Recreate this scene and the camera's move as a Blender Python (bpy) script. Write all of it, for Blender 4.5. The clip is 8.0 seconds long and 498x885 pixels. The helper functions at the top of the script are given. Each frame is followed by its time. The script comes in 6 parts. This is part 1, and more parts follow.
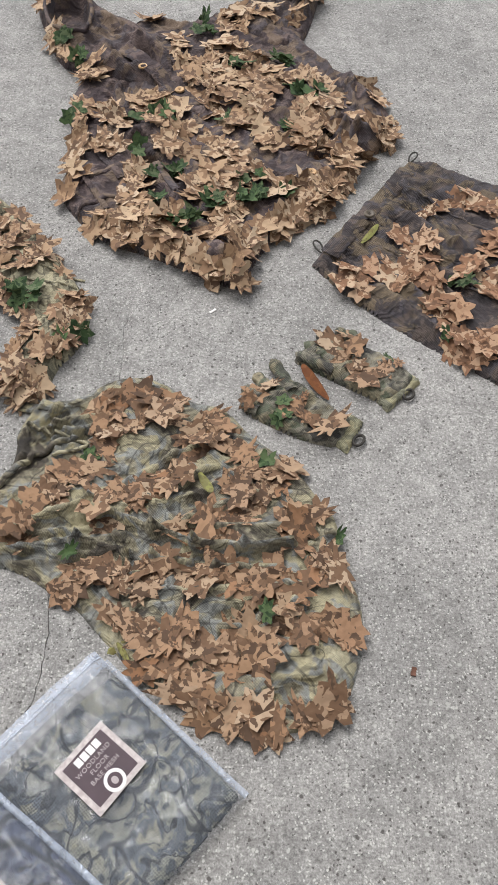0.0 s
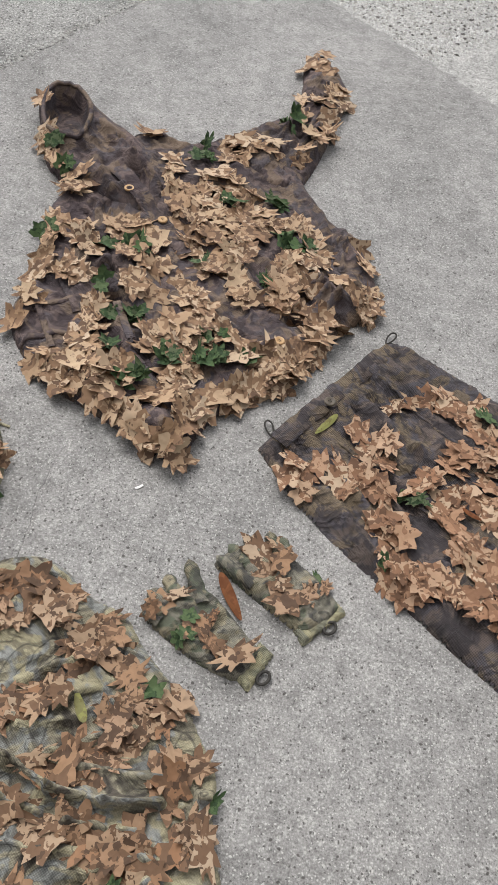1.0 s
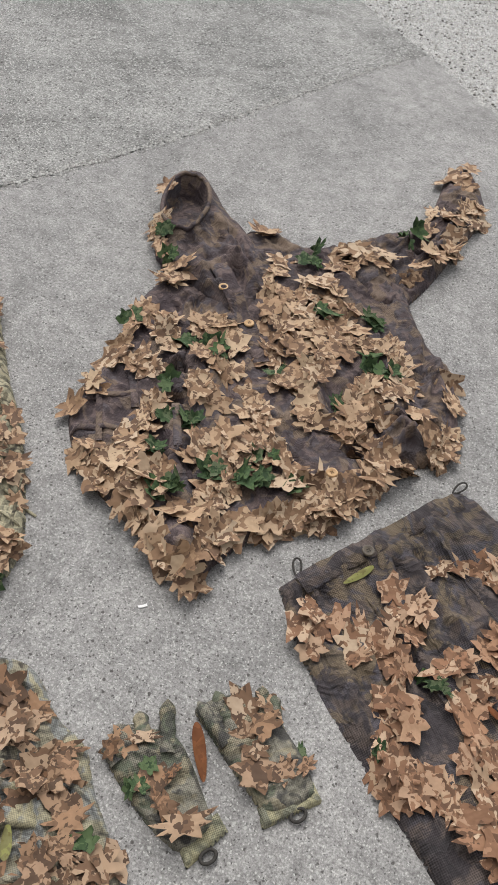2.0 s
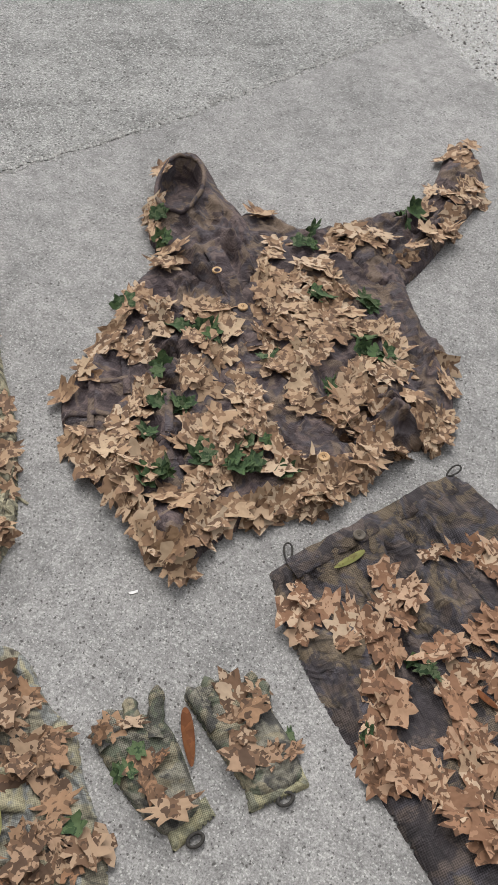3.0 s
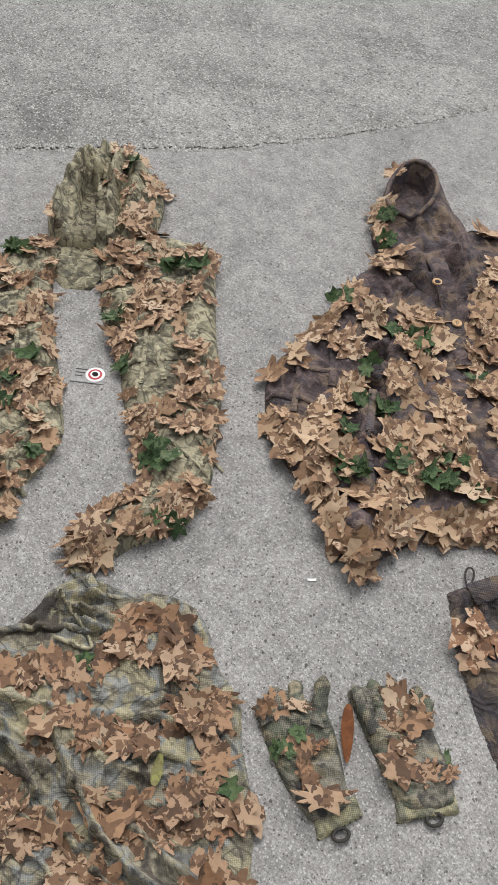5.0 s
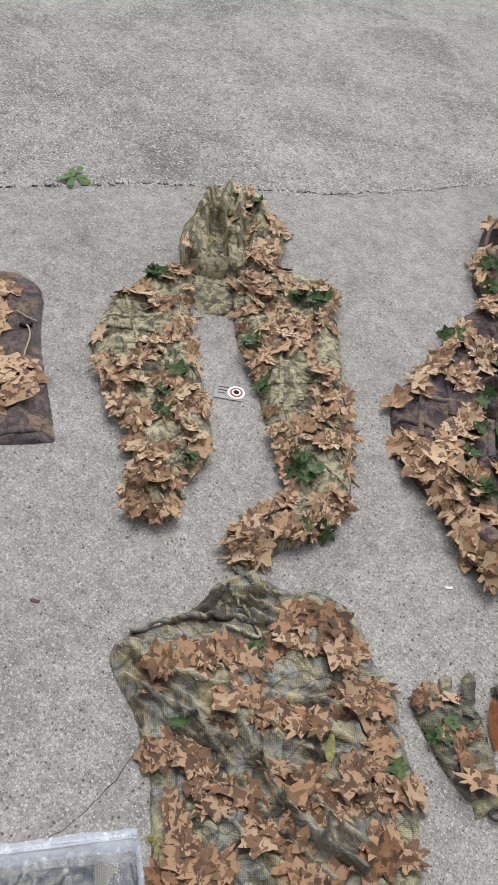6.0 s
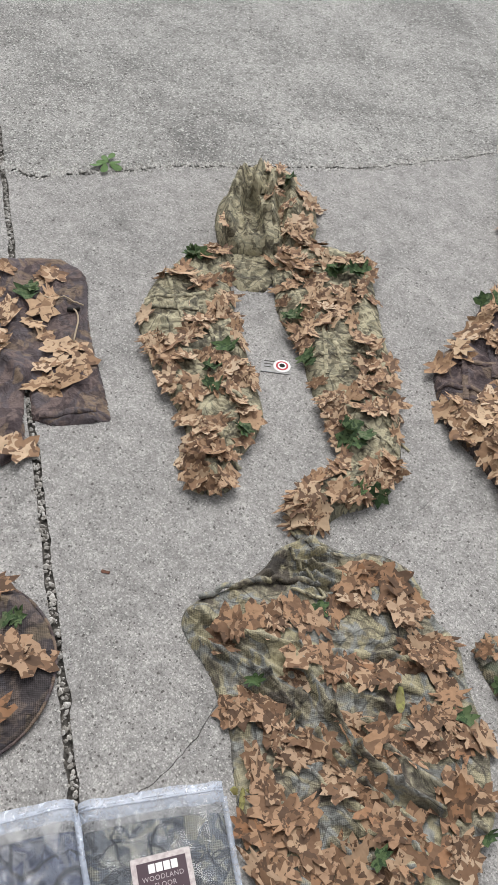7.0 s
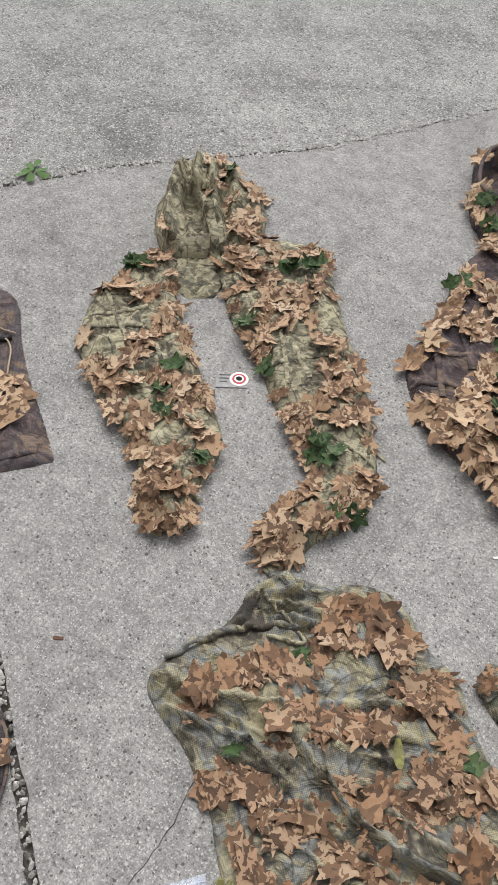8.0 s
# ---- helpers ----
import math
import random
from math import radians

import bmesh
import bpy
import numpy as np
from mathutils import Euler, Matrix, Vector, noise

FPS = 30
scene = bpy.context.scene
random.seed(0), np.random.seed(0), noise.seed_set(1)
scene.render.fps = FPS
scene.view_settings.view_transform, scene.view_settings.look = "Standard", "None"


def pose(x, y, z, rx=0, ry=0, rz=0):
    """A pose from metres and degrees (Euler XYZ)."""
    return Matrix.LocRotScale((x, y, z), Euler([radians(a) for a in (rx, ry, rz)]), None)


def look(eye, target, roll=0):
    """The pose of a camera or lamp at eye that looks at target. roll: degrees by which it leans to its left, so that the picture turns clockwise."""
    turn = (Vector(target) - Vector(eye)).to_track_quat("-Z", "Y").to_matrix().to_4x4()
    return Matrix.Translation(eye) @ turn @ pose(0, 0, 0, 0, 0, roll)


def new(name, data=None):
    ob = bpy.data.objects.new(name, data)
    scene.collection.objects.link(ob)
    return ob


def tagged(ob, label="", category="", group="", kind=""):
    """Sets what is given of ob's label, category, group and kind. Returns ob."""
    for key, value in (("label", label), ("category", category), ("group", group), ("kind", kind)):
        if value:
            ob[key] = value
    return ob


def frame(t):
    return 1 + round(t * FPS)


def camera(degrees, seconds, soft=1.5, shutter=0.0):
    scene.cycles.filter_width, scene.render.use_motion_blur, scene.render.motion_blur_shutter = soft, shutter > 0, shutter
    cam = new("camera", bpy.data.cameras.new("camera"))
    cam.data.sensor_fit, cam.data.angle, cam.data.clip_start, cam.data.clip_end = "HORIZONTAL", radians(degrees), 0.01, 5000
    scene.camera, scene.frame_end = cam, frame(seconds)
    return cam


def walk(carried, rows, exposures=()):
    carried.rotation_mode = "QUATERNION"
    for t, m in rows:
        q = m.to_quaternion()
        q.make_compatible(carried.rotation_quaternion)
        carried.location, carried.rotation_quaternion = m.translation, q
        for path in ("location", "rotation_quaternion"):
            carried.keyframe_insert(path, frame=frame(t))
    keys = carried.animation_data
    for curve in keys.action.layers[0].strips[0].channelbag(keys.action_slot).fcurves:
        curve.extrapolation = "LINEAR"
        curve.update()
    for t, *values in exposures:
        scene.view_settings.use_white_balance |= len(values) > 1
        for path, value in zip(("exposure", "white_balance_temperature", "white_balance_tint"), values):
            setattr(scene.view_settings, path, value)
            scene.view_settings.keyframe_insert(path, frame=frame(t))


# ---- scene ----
cam = camera(34.4, 8.0)
PATH = [
    (0, (0.14, 0.103, 1.239), (0.131, 1.253, -0.397), 0.2),
    (0.5, (0.207, 0.257, 1.29), (0.208, 1.461, -0.306), 4.8),
    (1, (0.238, 0.451, 1.309), (0.249, 1.679, -0.269), 10.6),
    (1.5, (0.351, 0.6, 1.323), (0.116, 1.867, -0.207), 9.5),
    (1.7, (0.387, 0.646, 1.338), (0.036, 1.895, -0.185), 8.6),
    (3, (0.47, 0.712, 1.35), (0.051, 1.892, -0.209), 4.4),
    (3.5, (0.486, 0.721, 1.348), (0.148, 1.985, -0.164), 6.4),
    (4, (0.472, 0.715, 1.351), (0.149, 1.964, -0.178), 7.6),
    (4.5, (0.407, 0.677, 1.342), (0.045, 1.893, -0.204), 10.9),
    (5, (0.309, 0.605, 1.349), (-0.331, 1.65, -0.233), 7.4),
    (5.2, (0.277, 0.559, 1.358), (-0.39, 1.621, -0.2), 8.9),
    (6.3, (0.077, 0.203, 1.405), (-0.586, 1.33, -0.108), 11.7),
    (6.5, (0.064, 0.18, 1.403), (-0.616, 1.293, -0.113), 11.8),
    (7, (0.091, 0.189, 1.404), (-0.583, 1.272, -0.137), 7.6),
    (7.5, (0.11, 0.206, 1.399), (-0.527, 1.277, -0.166), 3.7),
    (8, (0.043, 0.374, 1.329), (-0.59, 1.445, -0.237), 2.9),
]
walk(cam, [(t, look(eye, target, roll)) for t, eye, target, roll in PATH],
     [(0.0, 0.03), (1.2, -0.07), (3.0, -0.15), (5.0, -0.10), (6.3, -0.01), (8.0, 0.0)])

SKY, SUN = 0.222, 0.58


# ---- world and light: a bright overcast sky ----
world = bpy.data.worlds.new("overcast_sky")
scene.world = world
world.use_nodes = True
wn = world.node_tree
wn.nodes.clear()
sky = wn.nodes.new("ShaderNodeTexSky")
sky.sky_type = "NISHITA"
sky.sun_disc = False
sky.sun_elevation, sky.sun_rotation = radians(58), radians(-30)
sky.dust_density, sky.air_density = 4.0, 0.8
grey = wn.nodes.new("ShaderNodeHueSaturation")
grey.inputs["Saturation"].default_value = 0.22
back = wn.nodes.new("ShaderNodeBackground")
back.inputs["Strength"].default_value = SKY
wout = wn.nodes.new("ShaderNodeOutputWorld")
wn.links.new(sky.outputs[0], grey.inputs["Color"])
wn.links.new(grey.outputs[0], back.inputs["Color"])
wn.links.new(back.outputs[0], wout.inputs["Surface"])

sun = new("sun", bpy.data.lights.new("sun", "SUN"))
sun.data.energy, sun.data.angle, sun.data.color = SUN, radians(35), (1.0, 0.96, 0.9)
sun.matrix_world = look((-2.5, 3.5, 6.5), (0, 0, 0))


# ---- material helpers ----
class Nodes:
    """A short hand for building one node material."""

    def __init__(self, name):
        self.mat = bpy.data.materials.new(name)
        self.mat.use_nodes = True
        self.tree = self.mat.node_tree
        self.bsdf = self.tree.nodes["Principled BSDF"]
        self.out = self.tree.nodes["Material Output"]

    def add(self, kind, **values):
        n = self.tree.nodes.new(kind)
        for k, v in values.items():
            n.inputs[k.replace("_", " ")].default_value = v
        return n

    def link(self, a, b):
        self.tree.links.new(a, b)

    def coords(self, shift=0.0):
        tc = self.add("ShaderNodeTexCoord")
        if not shift:
            return tc.outputs["Object"]
        info = self.add("ShaderNodeObjectInfo")
        m = self.math("MULTIPLY", info.outputs["Random"], shift)
        v = self.add("ShaderNodeVectorMath")
        v.operation = "ADD"
        self.link(tc.outputs["Object"], v.inputs[0])
        self.link(m, v.inputs[1])
        return v.outputs[0]

    def math(self, op, a, b=0.0, clamp=False):
        n = self.tree.nodes.new("ShaderNodeMath")
        n.operation, n.use_clamp = op, clamp
        for i, v in enumerate((a, b)):
            if isinstance(v, (int, float)):
                n.inputs[i].default_value = v
            else:
                self.link(v, n.inputs[i])
        return n.outputs[0]

    def noise(self, co, scale, detail=2.0, rough=0.5, distort=0.0):
        n = self.add("ShaderNodeTexNoise", Scale=scale, Detail=detail, Roughness=rough, Distortion=distort)
        self.link(co, n.inputs["Vector"])
        return n.outputs["Fac"]

    def voronoi(self, co, scale, out="Distance", rand=1.0):
        n = self.add("ShaderNodeTexVoronoi", Scale=scale, Randomness=rand)
        self.link(co, n.inputs["Vector"])
        return n.outputs[out]

    def ramp(self, fac, stops, mode="LINEAR"):
        n = self.tree.nodes.new("ShaderNodeValToRGB")
        n.color_ramp.interpolation = mode
        els = n.color_ramp.elements
        while len(els) < len(stops):
            els.new(0.5)
        for e, (p, c) in zip(els, stops):
            e.position = p
            e.color = (*c, 1.0) if not isinstance(c, (int, float)) else (c, c, c, 1.0)
        self.link(fac, n.inputs["Fac"])
        return n.outputs["Color"]

    def mix(self, fac, a, b, mode="MIX"):
        n = self.tree.nodes.new("ShaderNodeMix")
        n.data_type, n.blend_type = "RGBA", mode
        for sock, v in ((n.inputs[0], fac), (n.inputs[6], a), (n.inputs[7], b)):
            if isinstance(v, (int, float)):
                sock.default_value = v
            elif isinstance(v, tuple):
                sock.default_value = (*v, 1.0)
            else:
                self.link(v, sock)
        return n.outputs[2]

    def bump(self, height, strength, distance=0.002):
        n = self.add("ShaderNodeBump", Strength=strength, Distance=distance)
        self.link(height, n.inputs["Height"])
        self.link(n.outputs[0], self.bsdf.inputs["Normal"])

    def done(self, color, rough=0.8, metal=0.0, spec=0.3):
        if isinstance(color, tuple):
            self.bsdf.inputs["Base Color"].default_value = (*color, 1.0)
        else:
            self.link(color, self.bsdf.inputs["Base Color"])
        if isinstance(rough, (int, float)):
            self.bsdf.inputs["Roughness"].default_value = rough
        else:
            self.link(rough, self.bsdf.inputs["Roughness"])
        self.bsdf.inputs["Metallic"].default_value = metal
        self.bsdf.inputs["Specular IOR Level"].default_value = spec
        return self.mat


def concrete_material(name, base, dark, warm, stain=0.35, grain_mix=0.62, speck=1.0):
    """Worn broom-finished concrete: mottled paste, dark sand grains and pale pebbles that show through."""
    m = Nodes(name)
    co = m.coords()
    broad = m.noise(co, 0.9, 9, 0.72)
    mid = m.noise(co, 6.0, 8, 0.8, 0.2)
    grain = m.noise(co, 52.0, 9, 0.86)
    fine = m.noise(co, 330.0, 3, 0.8)
    col = m.mix(m.ramp(broad, [(0.38, 0.0), (0.62, 1.0)]), dark, base)
    col = m.mix(m.ramp(mid, [(0.40, 0.0), (0.72, 0.7)]), col, warm)
    col = m.mix(0.62, col, m.ramp(grain, [(0.34, 0.45), (0.46, 0.92), (0.54, 1.06), (0.66, 1.55)]), "MULTIPLY")
    col = m.mix(0.6, col, m.ramp(fine, [(0.30, 0.40), (0.45, 0.92), (0.55, 1.05), (0.7, 1.5)]), "MULTIPLY")
    grit = m.noise(co, 165.0, 2, 0.6)
    col = m.mix(grain_mix, col, m.ramp(grit, [(0.34, 0.55), (0.45, 0.93), (0.55, 1.06), (0.66, 1.5)]), "MULTIPLY")
    # broad weather stains
    cloud = m.noise(co, 2.6, 7, 0.68, 0.5)
    col = m.mix(stain, col, m.ramp(cloud, [(0.36, 0.60), (0.50, 1.0), (0.66, 1.22)]), "MULTIPLY")
    patch = m.noise(co, 22.0, 6, 0.75, 0.3)
    col = m.mix(0.75, col, m.ramp(patch, [(0.34, 0.74), (0.5, 1.0), (0.66, 1.24)]), "MULTIPLY")
    # the stones are uneven: bend the cells that they come from
    warp = m.add("ShaderNodeTexNoise", Scale=120.0, Detail=2.0)
    m.link(co, warp.inputs["Vector"])
    off = m.add("ShaderNodeVectorMath")
    off.operation = "MULTIPLY_ADD"
    m.link(warp.outputs["Color"], off.inputs[0])
    off.inputs[1].default_value = (0.007, 0.007, 0.0)
    m.link(co, off.inputs[2])
    stones = off.outputs[0]
    for scale, size, share, tint, chan in ((38.0, 0.13, 0.955, (0.44, 0.435, 0.415), 0), (70.0, 0.17, 0.925, (0.50, 0.495, 0.47), 1), (130.0, 0.20, 0.92, (0.56, 0.555, 0.53), 2), (210.0, 0.28, 0.87, (0.60, 0.595, 0.57), 0),
                                           (46.0, 0.125, 0.885, (0.06, 0.056, 0.051), 2), (90.0, 0.17, 0.885, (0.065, 0.061, 0.056), 0), (160.0, 0.20, 0.88, (0.07, 0.067, 0.062), 1)):
        v = m.add("ShaderNodeTexVoronoi", Scale=scale)
        v.voronoi_dimensions = "2D"
        m.link(stones, v.inputs["Vector"])
        sep = m.add("ShaderNodeSeparateColor")
        m.link(v.outputs["Color"], sep.inputs[0])
        some = m.math("GREATER_THAN", sep.outputs[chan], share)
        near = m.ramp(v.outputs["Distance"], [(size * 0.7 * speck, 1.0), (size * 1.2 * speck, 0.0)])
        col = m.mix(m.math("MULTIPLY", m.math("MULTIPLY", some, near), 0.80), col, tint)
    m.bump(m.math("ADD", fine, m.math("MULTIPLY", m.voronoi(co, 105.0), 0.5)), 0.35, 0.0015)
    return m.done(col, 0.88, 0, 0.25)


def camo_cloth(name, tones, blob, net_pitch, net_depth, smear=0.35, twigs=0.0):
    """Printed camouflage cloth. tones: four colours; net_pitch: metres between the threads of the open weave."""
    m = Nodes(name)
    co = m.coords(9.0)
    big = m.noise(co, blob, 3, 0.55, 0.6)
    small = m.noise(co, blob * 2.7, 4, 0.6, 0.9)
    col = m.ramp(big, [(0.38, tones[0]), (0.42, tones[1]), (0.48, tones[1]), (0.52, tones[2]), (0.57, tones[2]), (0.61, tones[3])])
    col = m.mix(m.ramp(small, [(0.52, 0.0), (0.57, smear * 2)]), col, tones[0])
    col = m.mix(m.ramp(m.noise(co, blob * 1.6, 2, 0.5, 0.8), [(0.56, 0.0), (0.61, 0.8)]), col, tones[3])
    streak = m.noise(co, blob * 7.0, 3, 0.7, 1.5)
    col = m.mix(0.55, col, m.ramp(streak, [(0.32, 0.5), (0.62, 1.15)]), "MULTIPLY")
    for scale in (9.0, 17.0) if twigs else ():
        line = m.math("ABSOLUTE", m.math("SUBTRACT", m.noise(co, scale, 1.0, 0.4, 0.5), 0.5))
        col = m.mix(m.math("MULTIPLY", m.ramp(line, [(0.010, 1.0), (0.022, 0.0)]), twigs), col, (0.03, 0.03, 0.032))
    sep = m.add("ShaderNodeSeparateXYZ")
    m.link(co, sep.inputs[0])
    k = 2 * math.pi / net_pitch
    sx = m.math("SINE", m.math("MULTIPLY", m.math("ADD", sep.outputs[0], sep.outputs[1]), k * 0.707))
    sy = m.math("SINE", m.math("MULTIPLY", m.math("SUBTRACT", sep.outputs[0], sep.outputs[1]), k * 0.707))
    hole = m.ramp(m.math("MULTIPLY", m.math("ADD", sx, 1.0), m.math("ADD", sy, 1.0)), [(0.30, 0.0), (0.75, 1.0)])
    patch = m.ramp(m.noise(co, 5.0, 1), [(0.40, 0.35), (0.55, 1.0)])
    col = m.mix(m.math("MULTIPLY", m.math("MULTIPLY", hole, patch), net_depth), col, (0.02, 0.019, 0.017))
    crease = m.ramp(m.math("ABSOLUTE", m.math("SUBTRACT", m.noise(co, 17.0, 3, 0.55, 1.4), 0.5)), [(0.0, 1.0), (0.10, 0.25), (0.25, 0.0)])
    m.bump(m.math("ADD", m.math("ADD", m.math("MULTIPLY", hole, -0.02), m.math("MULTIPLY", m.noise(co, 60.0, 3), 0.12)), crease), 0.5, 0.005)
    return m.done(col, 0.85, 0, 0.15)


def leaf_material(name, lights, mid, dark, share=0.505):
    """Die-cut cloth leaves printed in two or three tones of blotches, each leaf cut from another place of the print."""
    m = Nodes(name)
    info = m.add("ShaderNodeObjectInfo")
    co = m.coords(60.0)
    light = m.ramp(info.outputs["Random"], [(i / (len(lights) - 1), c) for i, c in enumerate(lights)])
    blot = m.noise(co, 1.7, 2.0, 0.5, 0.5)
    spot = m.noise(m.coords(37.0), 2.3, 2.0, 0.5, 0.4)
    # some leaves are cut from a pale part of the print, others from a dark one
    other = m.math("FRACT", m.math("MULTIPLY", info.outputs["Random"], 13.7))
    blot = m.math("ADD", blot, m.math("MULTIPLY", m.math("SUBTRACT", other, 0.58), 0.17))
    spot = m.math("ADD", spot, m.math("MULTIPLY", m.math("SUBTRACT", m.math("FRACT", m.math("MULTIPLY", info.outputs["Random"], 31.3)), 0.55), 0.12))
    col = m.mix(m.ramp(blot, [(share, 0.0), (share + 0.015, 1.0)]), light, mid)
    col = m.mix(m.ramp(spot, [(0.555, 0.0), (0.570, 1.0)]), col, dark)
    col = m.mix(0.4, col, m.ramp(m.noise(co, 2.2, 3, 0.6), [(0.3, 0.7), (0.7, 1.1)]), "MULTIPLY")
    m.bump(m.noise(co, 2.2, 1), 0.15, 0.03)
    return m.done(col, 0.75, 0, 0.2)


def plain(name, a, b, scale, rough=0.7, metal=0.0, spec=0.3, bump=0.15):
    m = Nodes(name)
    co = m.coords(5.0)
    n = m.noise(co, scale, 4, 0.6)
    m.bump(m.noise(co, scale * 4, 3), bump, 0.001)
    return m.done(m.ramp(n, [(0.35, a), (0.65, b)]), rough, metal, spec)


CONCRETE = concrete_material("worn_concrete", (0.318, 0.311, 0.301), (0.254, 0.250, 0.243), (0.372, 0.363, 0.350))
CONCRETE_FAR = concrete_material("stained_concrete", (0.290, 0.288, 0.276), (0.200, 0.200, 0.192), (0.350, 0.345, 0.329), 0.7, 0.85, 1.55)
DIRT = plain("joint_dirt", (0.06, 0.056, 0.050), (0.17, 0.16, 0.145), 120.0, 0.95)


def island_stone(name, tones):
    m = Nodes(name)
    geo = m.add("ShaderNodeNewGeometry")
    co = m.coords()
    col = m.ramp(geo.outputs["Random Per Island"], tones)
    col = m.mix(0.5, col, m.ramp(m.noise(co, 220.0, 3), [(0.3, 0.55), (0.7, 1.0)]), "MULTIPLY")
    return m.done(col, 0.8)


PEBBLE = island_stone("joint_pebble", [(0.0, (0.50, 0.49, 0.465)), (0.35, (0.36, 0.345, 0.315)), (0.55, (0.15, 0.14, 0.125)), (0.75, (0.46, 0.445, 0.41)), (0.95, (0.62, 0.61, 0.585))])
AGGREGATE = island_stone("exposed_aggregate", [(0.0, (0.78, 0.775, 0.755)), (0.6, (0.66, 0.65, 0.625)), (0.88, (0.50, 0.485, 0.45)), (0.94, (0.15, 0.14, 0.13))])
AGG_BED = concrete_material("aggregate_bed", (0.43, 0.425, 0.41), (0.34, 0.335, 0.32), (0.50, 0.49, 0.47), 0.3, 0.8)

DARK_CLOTH = camo_cloth("dark_brown_camo_mesh", ((0.080, 0.062, 0.066), (0.172, 0.131, 0.124), (0.116, 0.100, 0.107), (0.225, 0.168, 0.128)), 9.0, 0.0030, 0.42, 0.4)
TROUSER_CLOTH = camo_cloth("dark_slate_camo_mesh", ((0.074, 0.064, 0.068), (0.150, 0.120, 0.108), (0.112, 0.102, 0.114), (0.205, 0.160, 0.112)), 10.0, 0.0034, 0.62, 0.45, 0.35)
OLIVE_CLOTH = camo_cloth("olive_camo_cloth", ((0.13, 0.115, 0.080), (0.41, 0.375, 0.260), (0.28, 0.265, 0.19), (0.50, 0.46, 0.32)), 14.0, 0.0028, 0.22, 0.4, 0.55)
CAPE_CLOTH = camo_cloth("woodland_camo_mesh", ((0.116, 0.102, 0.084), (0.339, 0.312, 0.228), (0.293, 0.302, 0.284), (0.428, 0.391, 0.260)), 12.0, 0.0031, 0.36, 0.28, 0.5)
GLOVE_CLOTH = camo_cloth("grey_green_camo_mesh", ((0.095, 0.092, 0.085), (0.27, 0.255, 0.205), (0.15, 0.165, 0.12), (0.35, 0.31, 0.215)), 13.0, 0.0030, 0.6)
CUFF_CLOTH = camo_cloth("pale_green_camo_mesh", ((0.196, 0.196, 0.138), (0.414, 0.397, 0.265), (0.276, 0.276, 0.207), (0.460, 0.425, 0.265)), 10.0, 0.0030, 0.6, 0.2)
BAG_CLOTH = camo_cloth("folded_camo_mesh", ((0.075, 0.085, 0.092), (0.30, 0.305, 0.255), (0.145, 0.162, 0.18), (0.37, 0.36, 0.28)), 17.0, 0.0036, 0.65, 0.4, 0.85)
BLUE_CLOTH = camo_cloth("dark_blue_camo_mesh", ((0.045, 0.052, 0.085), (0.15, 0.17, 0.24), (0.08, 0.09, 0.15), (0.22, 0.225, 0.25)), 15.0, 0.0034, 0.5, 0.4, 0.9)

LEAF_TAN = leaf_material("tan_cloth_leaf", ((0.546, 0.401, 0.265), (0.477, 0.326, 0.205), (0.584, 0.451, 0.319), (0.409, 0.263, 0.156)), (0.292, 0.182, 0.111), (0.165, 0.102, 0.067), 0.508)
LEAF_RUST = leaf_material("russet_cloth_leaf", ((0.328, 0.194, 0.112), (0.417, 0.297, 0.197), (0.292, 0.153, 0.082), (0.461, 0.347, 0.243)), (0.182, 0.109, 0.067), (0.106, 0.066, 0.044))
LEAF_VEST = leaf_material("light_russet_cloth_leaf", ((0.444, 0.300, 0.189), (0.537, 0.406, 0.278), (0.382, 0.241, 0.144), (0.568, 0.449, 0.322)), (0.268, 0.165, 0.102), (0.149, 0.093, 0.063), 0.515)
LEAF_PANTS = leaf_material("tan_and_orange_cloth_leaf", ((0.485, 0.349, 0.232), (0.367, 0.205, 0.121), (0.549, 0.415, 0.290), (0.338, 0.172, 0.097)), (0.257, 0.140, 0.083), (0.152, 0.085, 0.053))
LEAF_GREEN = leaf_material("green_cloth_leaf", ((0.075, 0.125, 0.048), (0.092, 0.135, 0.060), (0.115, 0.142, 0.078)), (0.052, 0.090, 0.038), (0.032, 0.058, 0.026))
LEAF_OLIVE = leaf_material("yellow_green_cloth_leaf", ((0.25, 0.25, 0.085), (0.30, 0.28, 0.11)), (0.20, 0.19, 0.08), (0.18, 0.16, 0.06))
LEAF_BROWN = leaf_material("plain_brown_cloth_leaf", ((0.20, 0.075, 0.03), (0.24, 0.095, 0.04)), (0.19, 0.075, 0.03), (0.16, 0.06, 0.025))
WEED_GREEN = plain("weed_green", (0.06, 0.13, 0.03), (0.10, 0.19, 0.05), 40.0, 0.6)
BUTTON = plain("horn_button", (0.50, 0.30, 0.14), (0.62, 0.42, 0.23), 60.0, 0.4)
DARK_BUTTON = plain("dark_button", (0.09, 0.075, 0.06), (0.15, 0.125, 0.095), 60.0, 0.45)
HOLE = plain("thread_black", (0.012, 0.011, 0.010), (0.02, 0.018, 0.016), 30.0, 0.9)
CORD = plain("dark_cord", (0.035, 0.033, 0.03), (0.07, 0.065, 0.058), 300.0, 0.8)
TAN_CORD = plain("tan_cord", (0.38, 0.30, 0.21), (0.46, 0.38, 0.28), 300.0, 0.8)
LABEL_PURPLE = plain("label_purple", (0.050, 0.028, 0.040), (0.066, 0.038, 0.052), 25.0, 0.35)
LABEL_EDGE = plain("label_border", (0.42, 0.36, 0.36), (0.62, 0.57, 0.56), 130.0, 0.4)
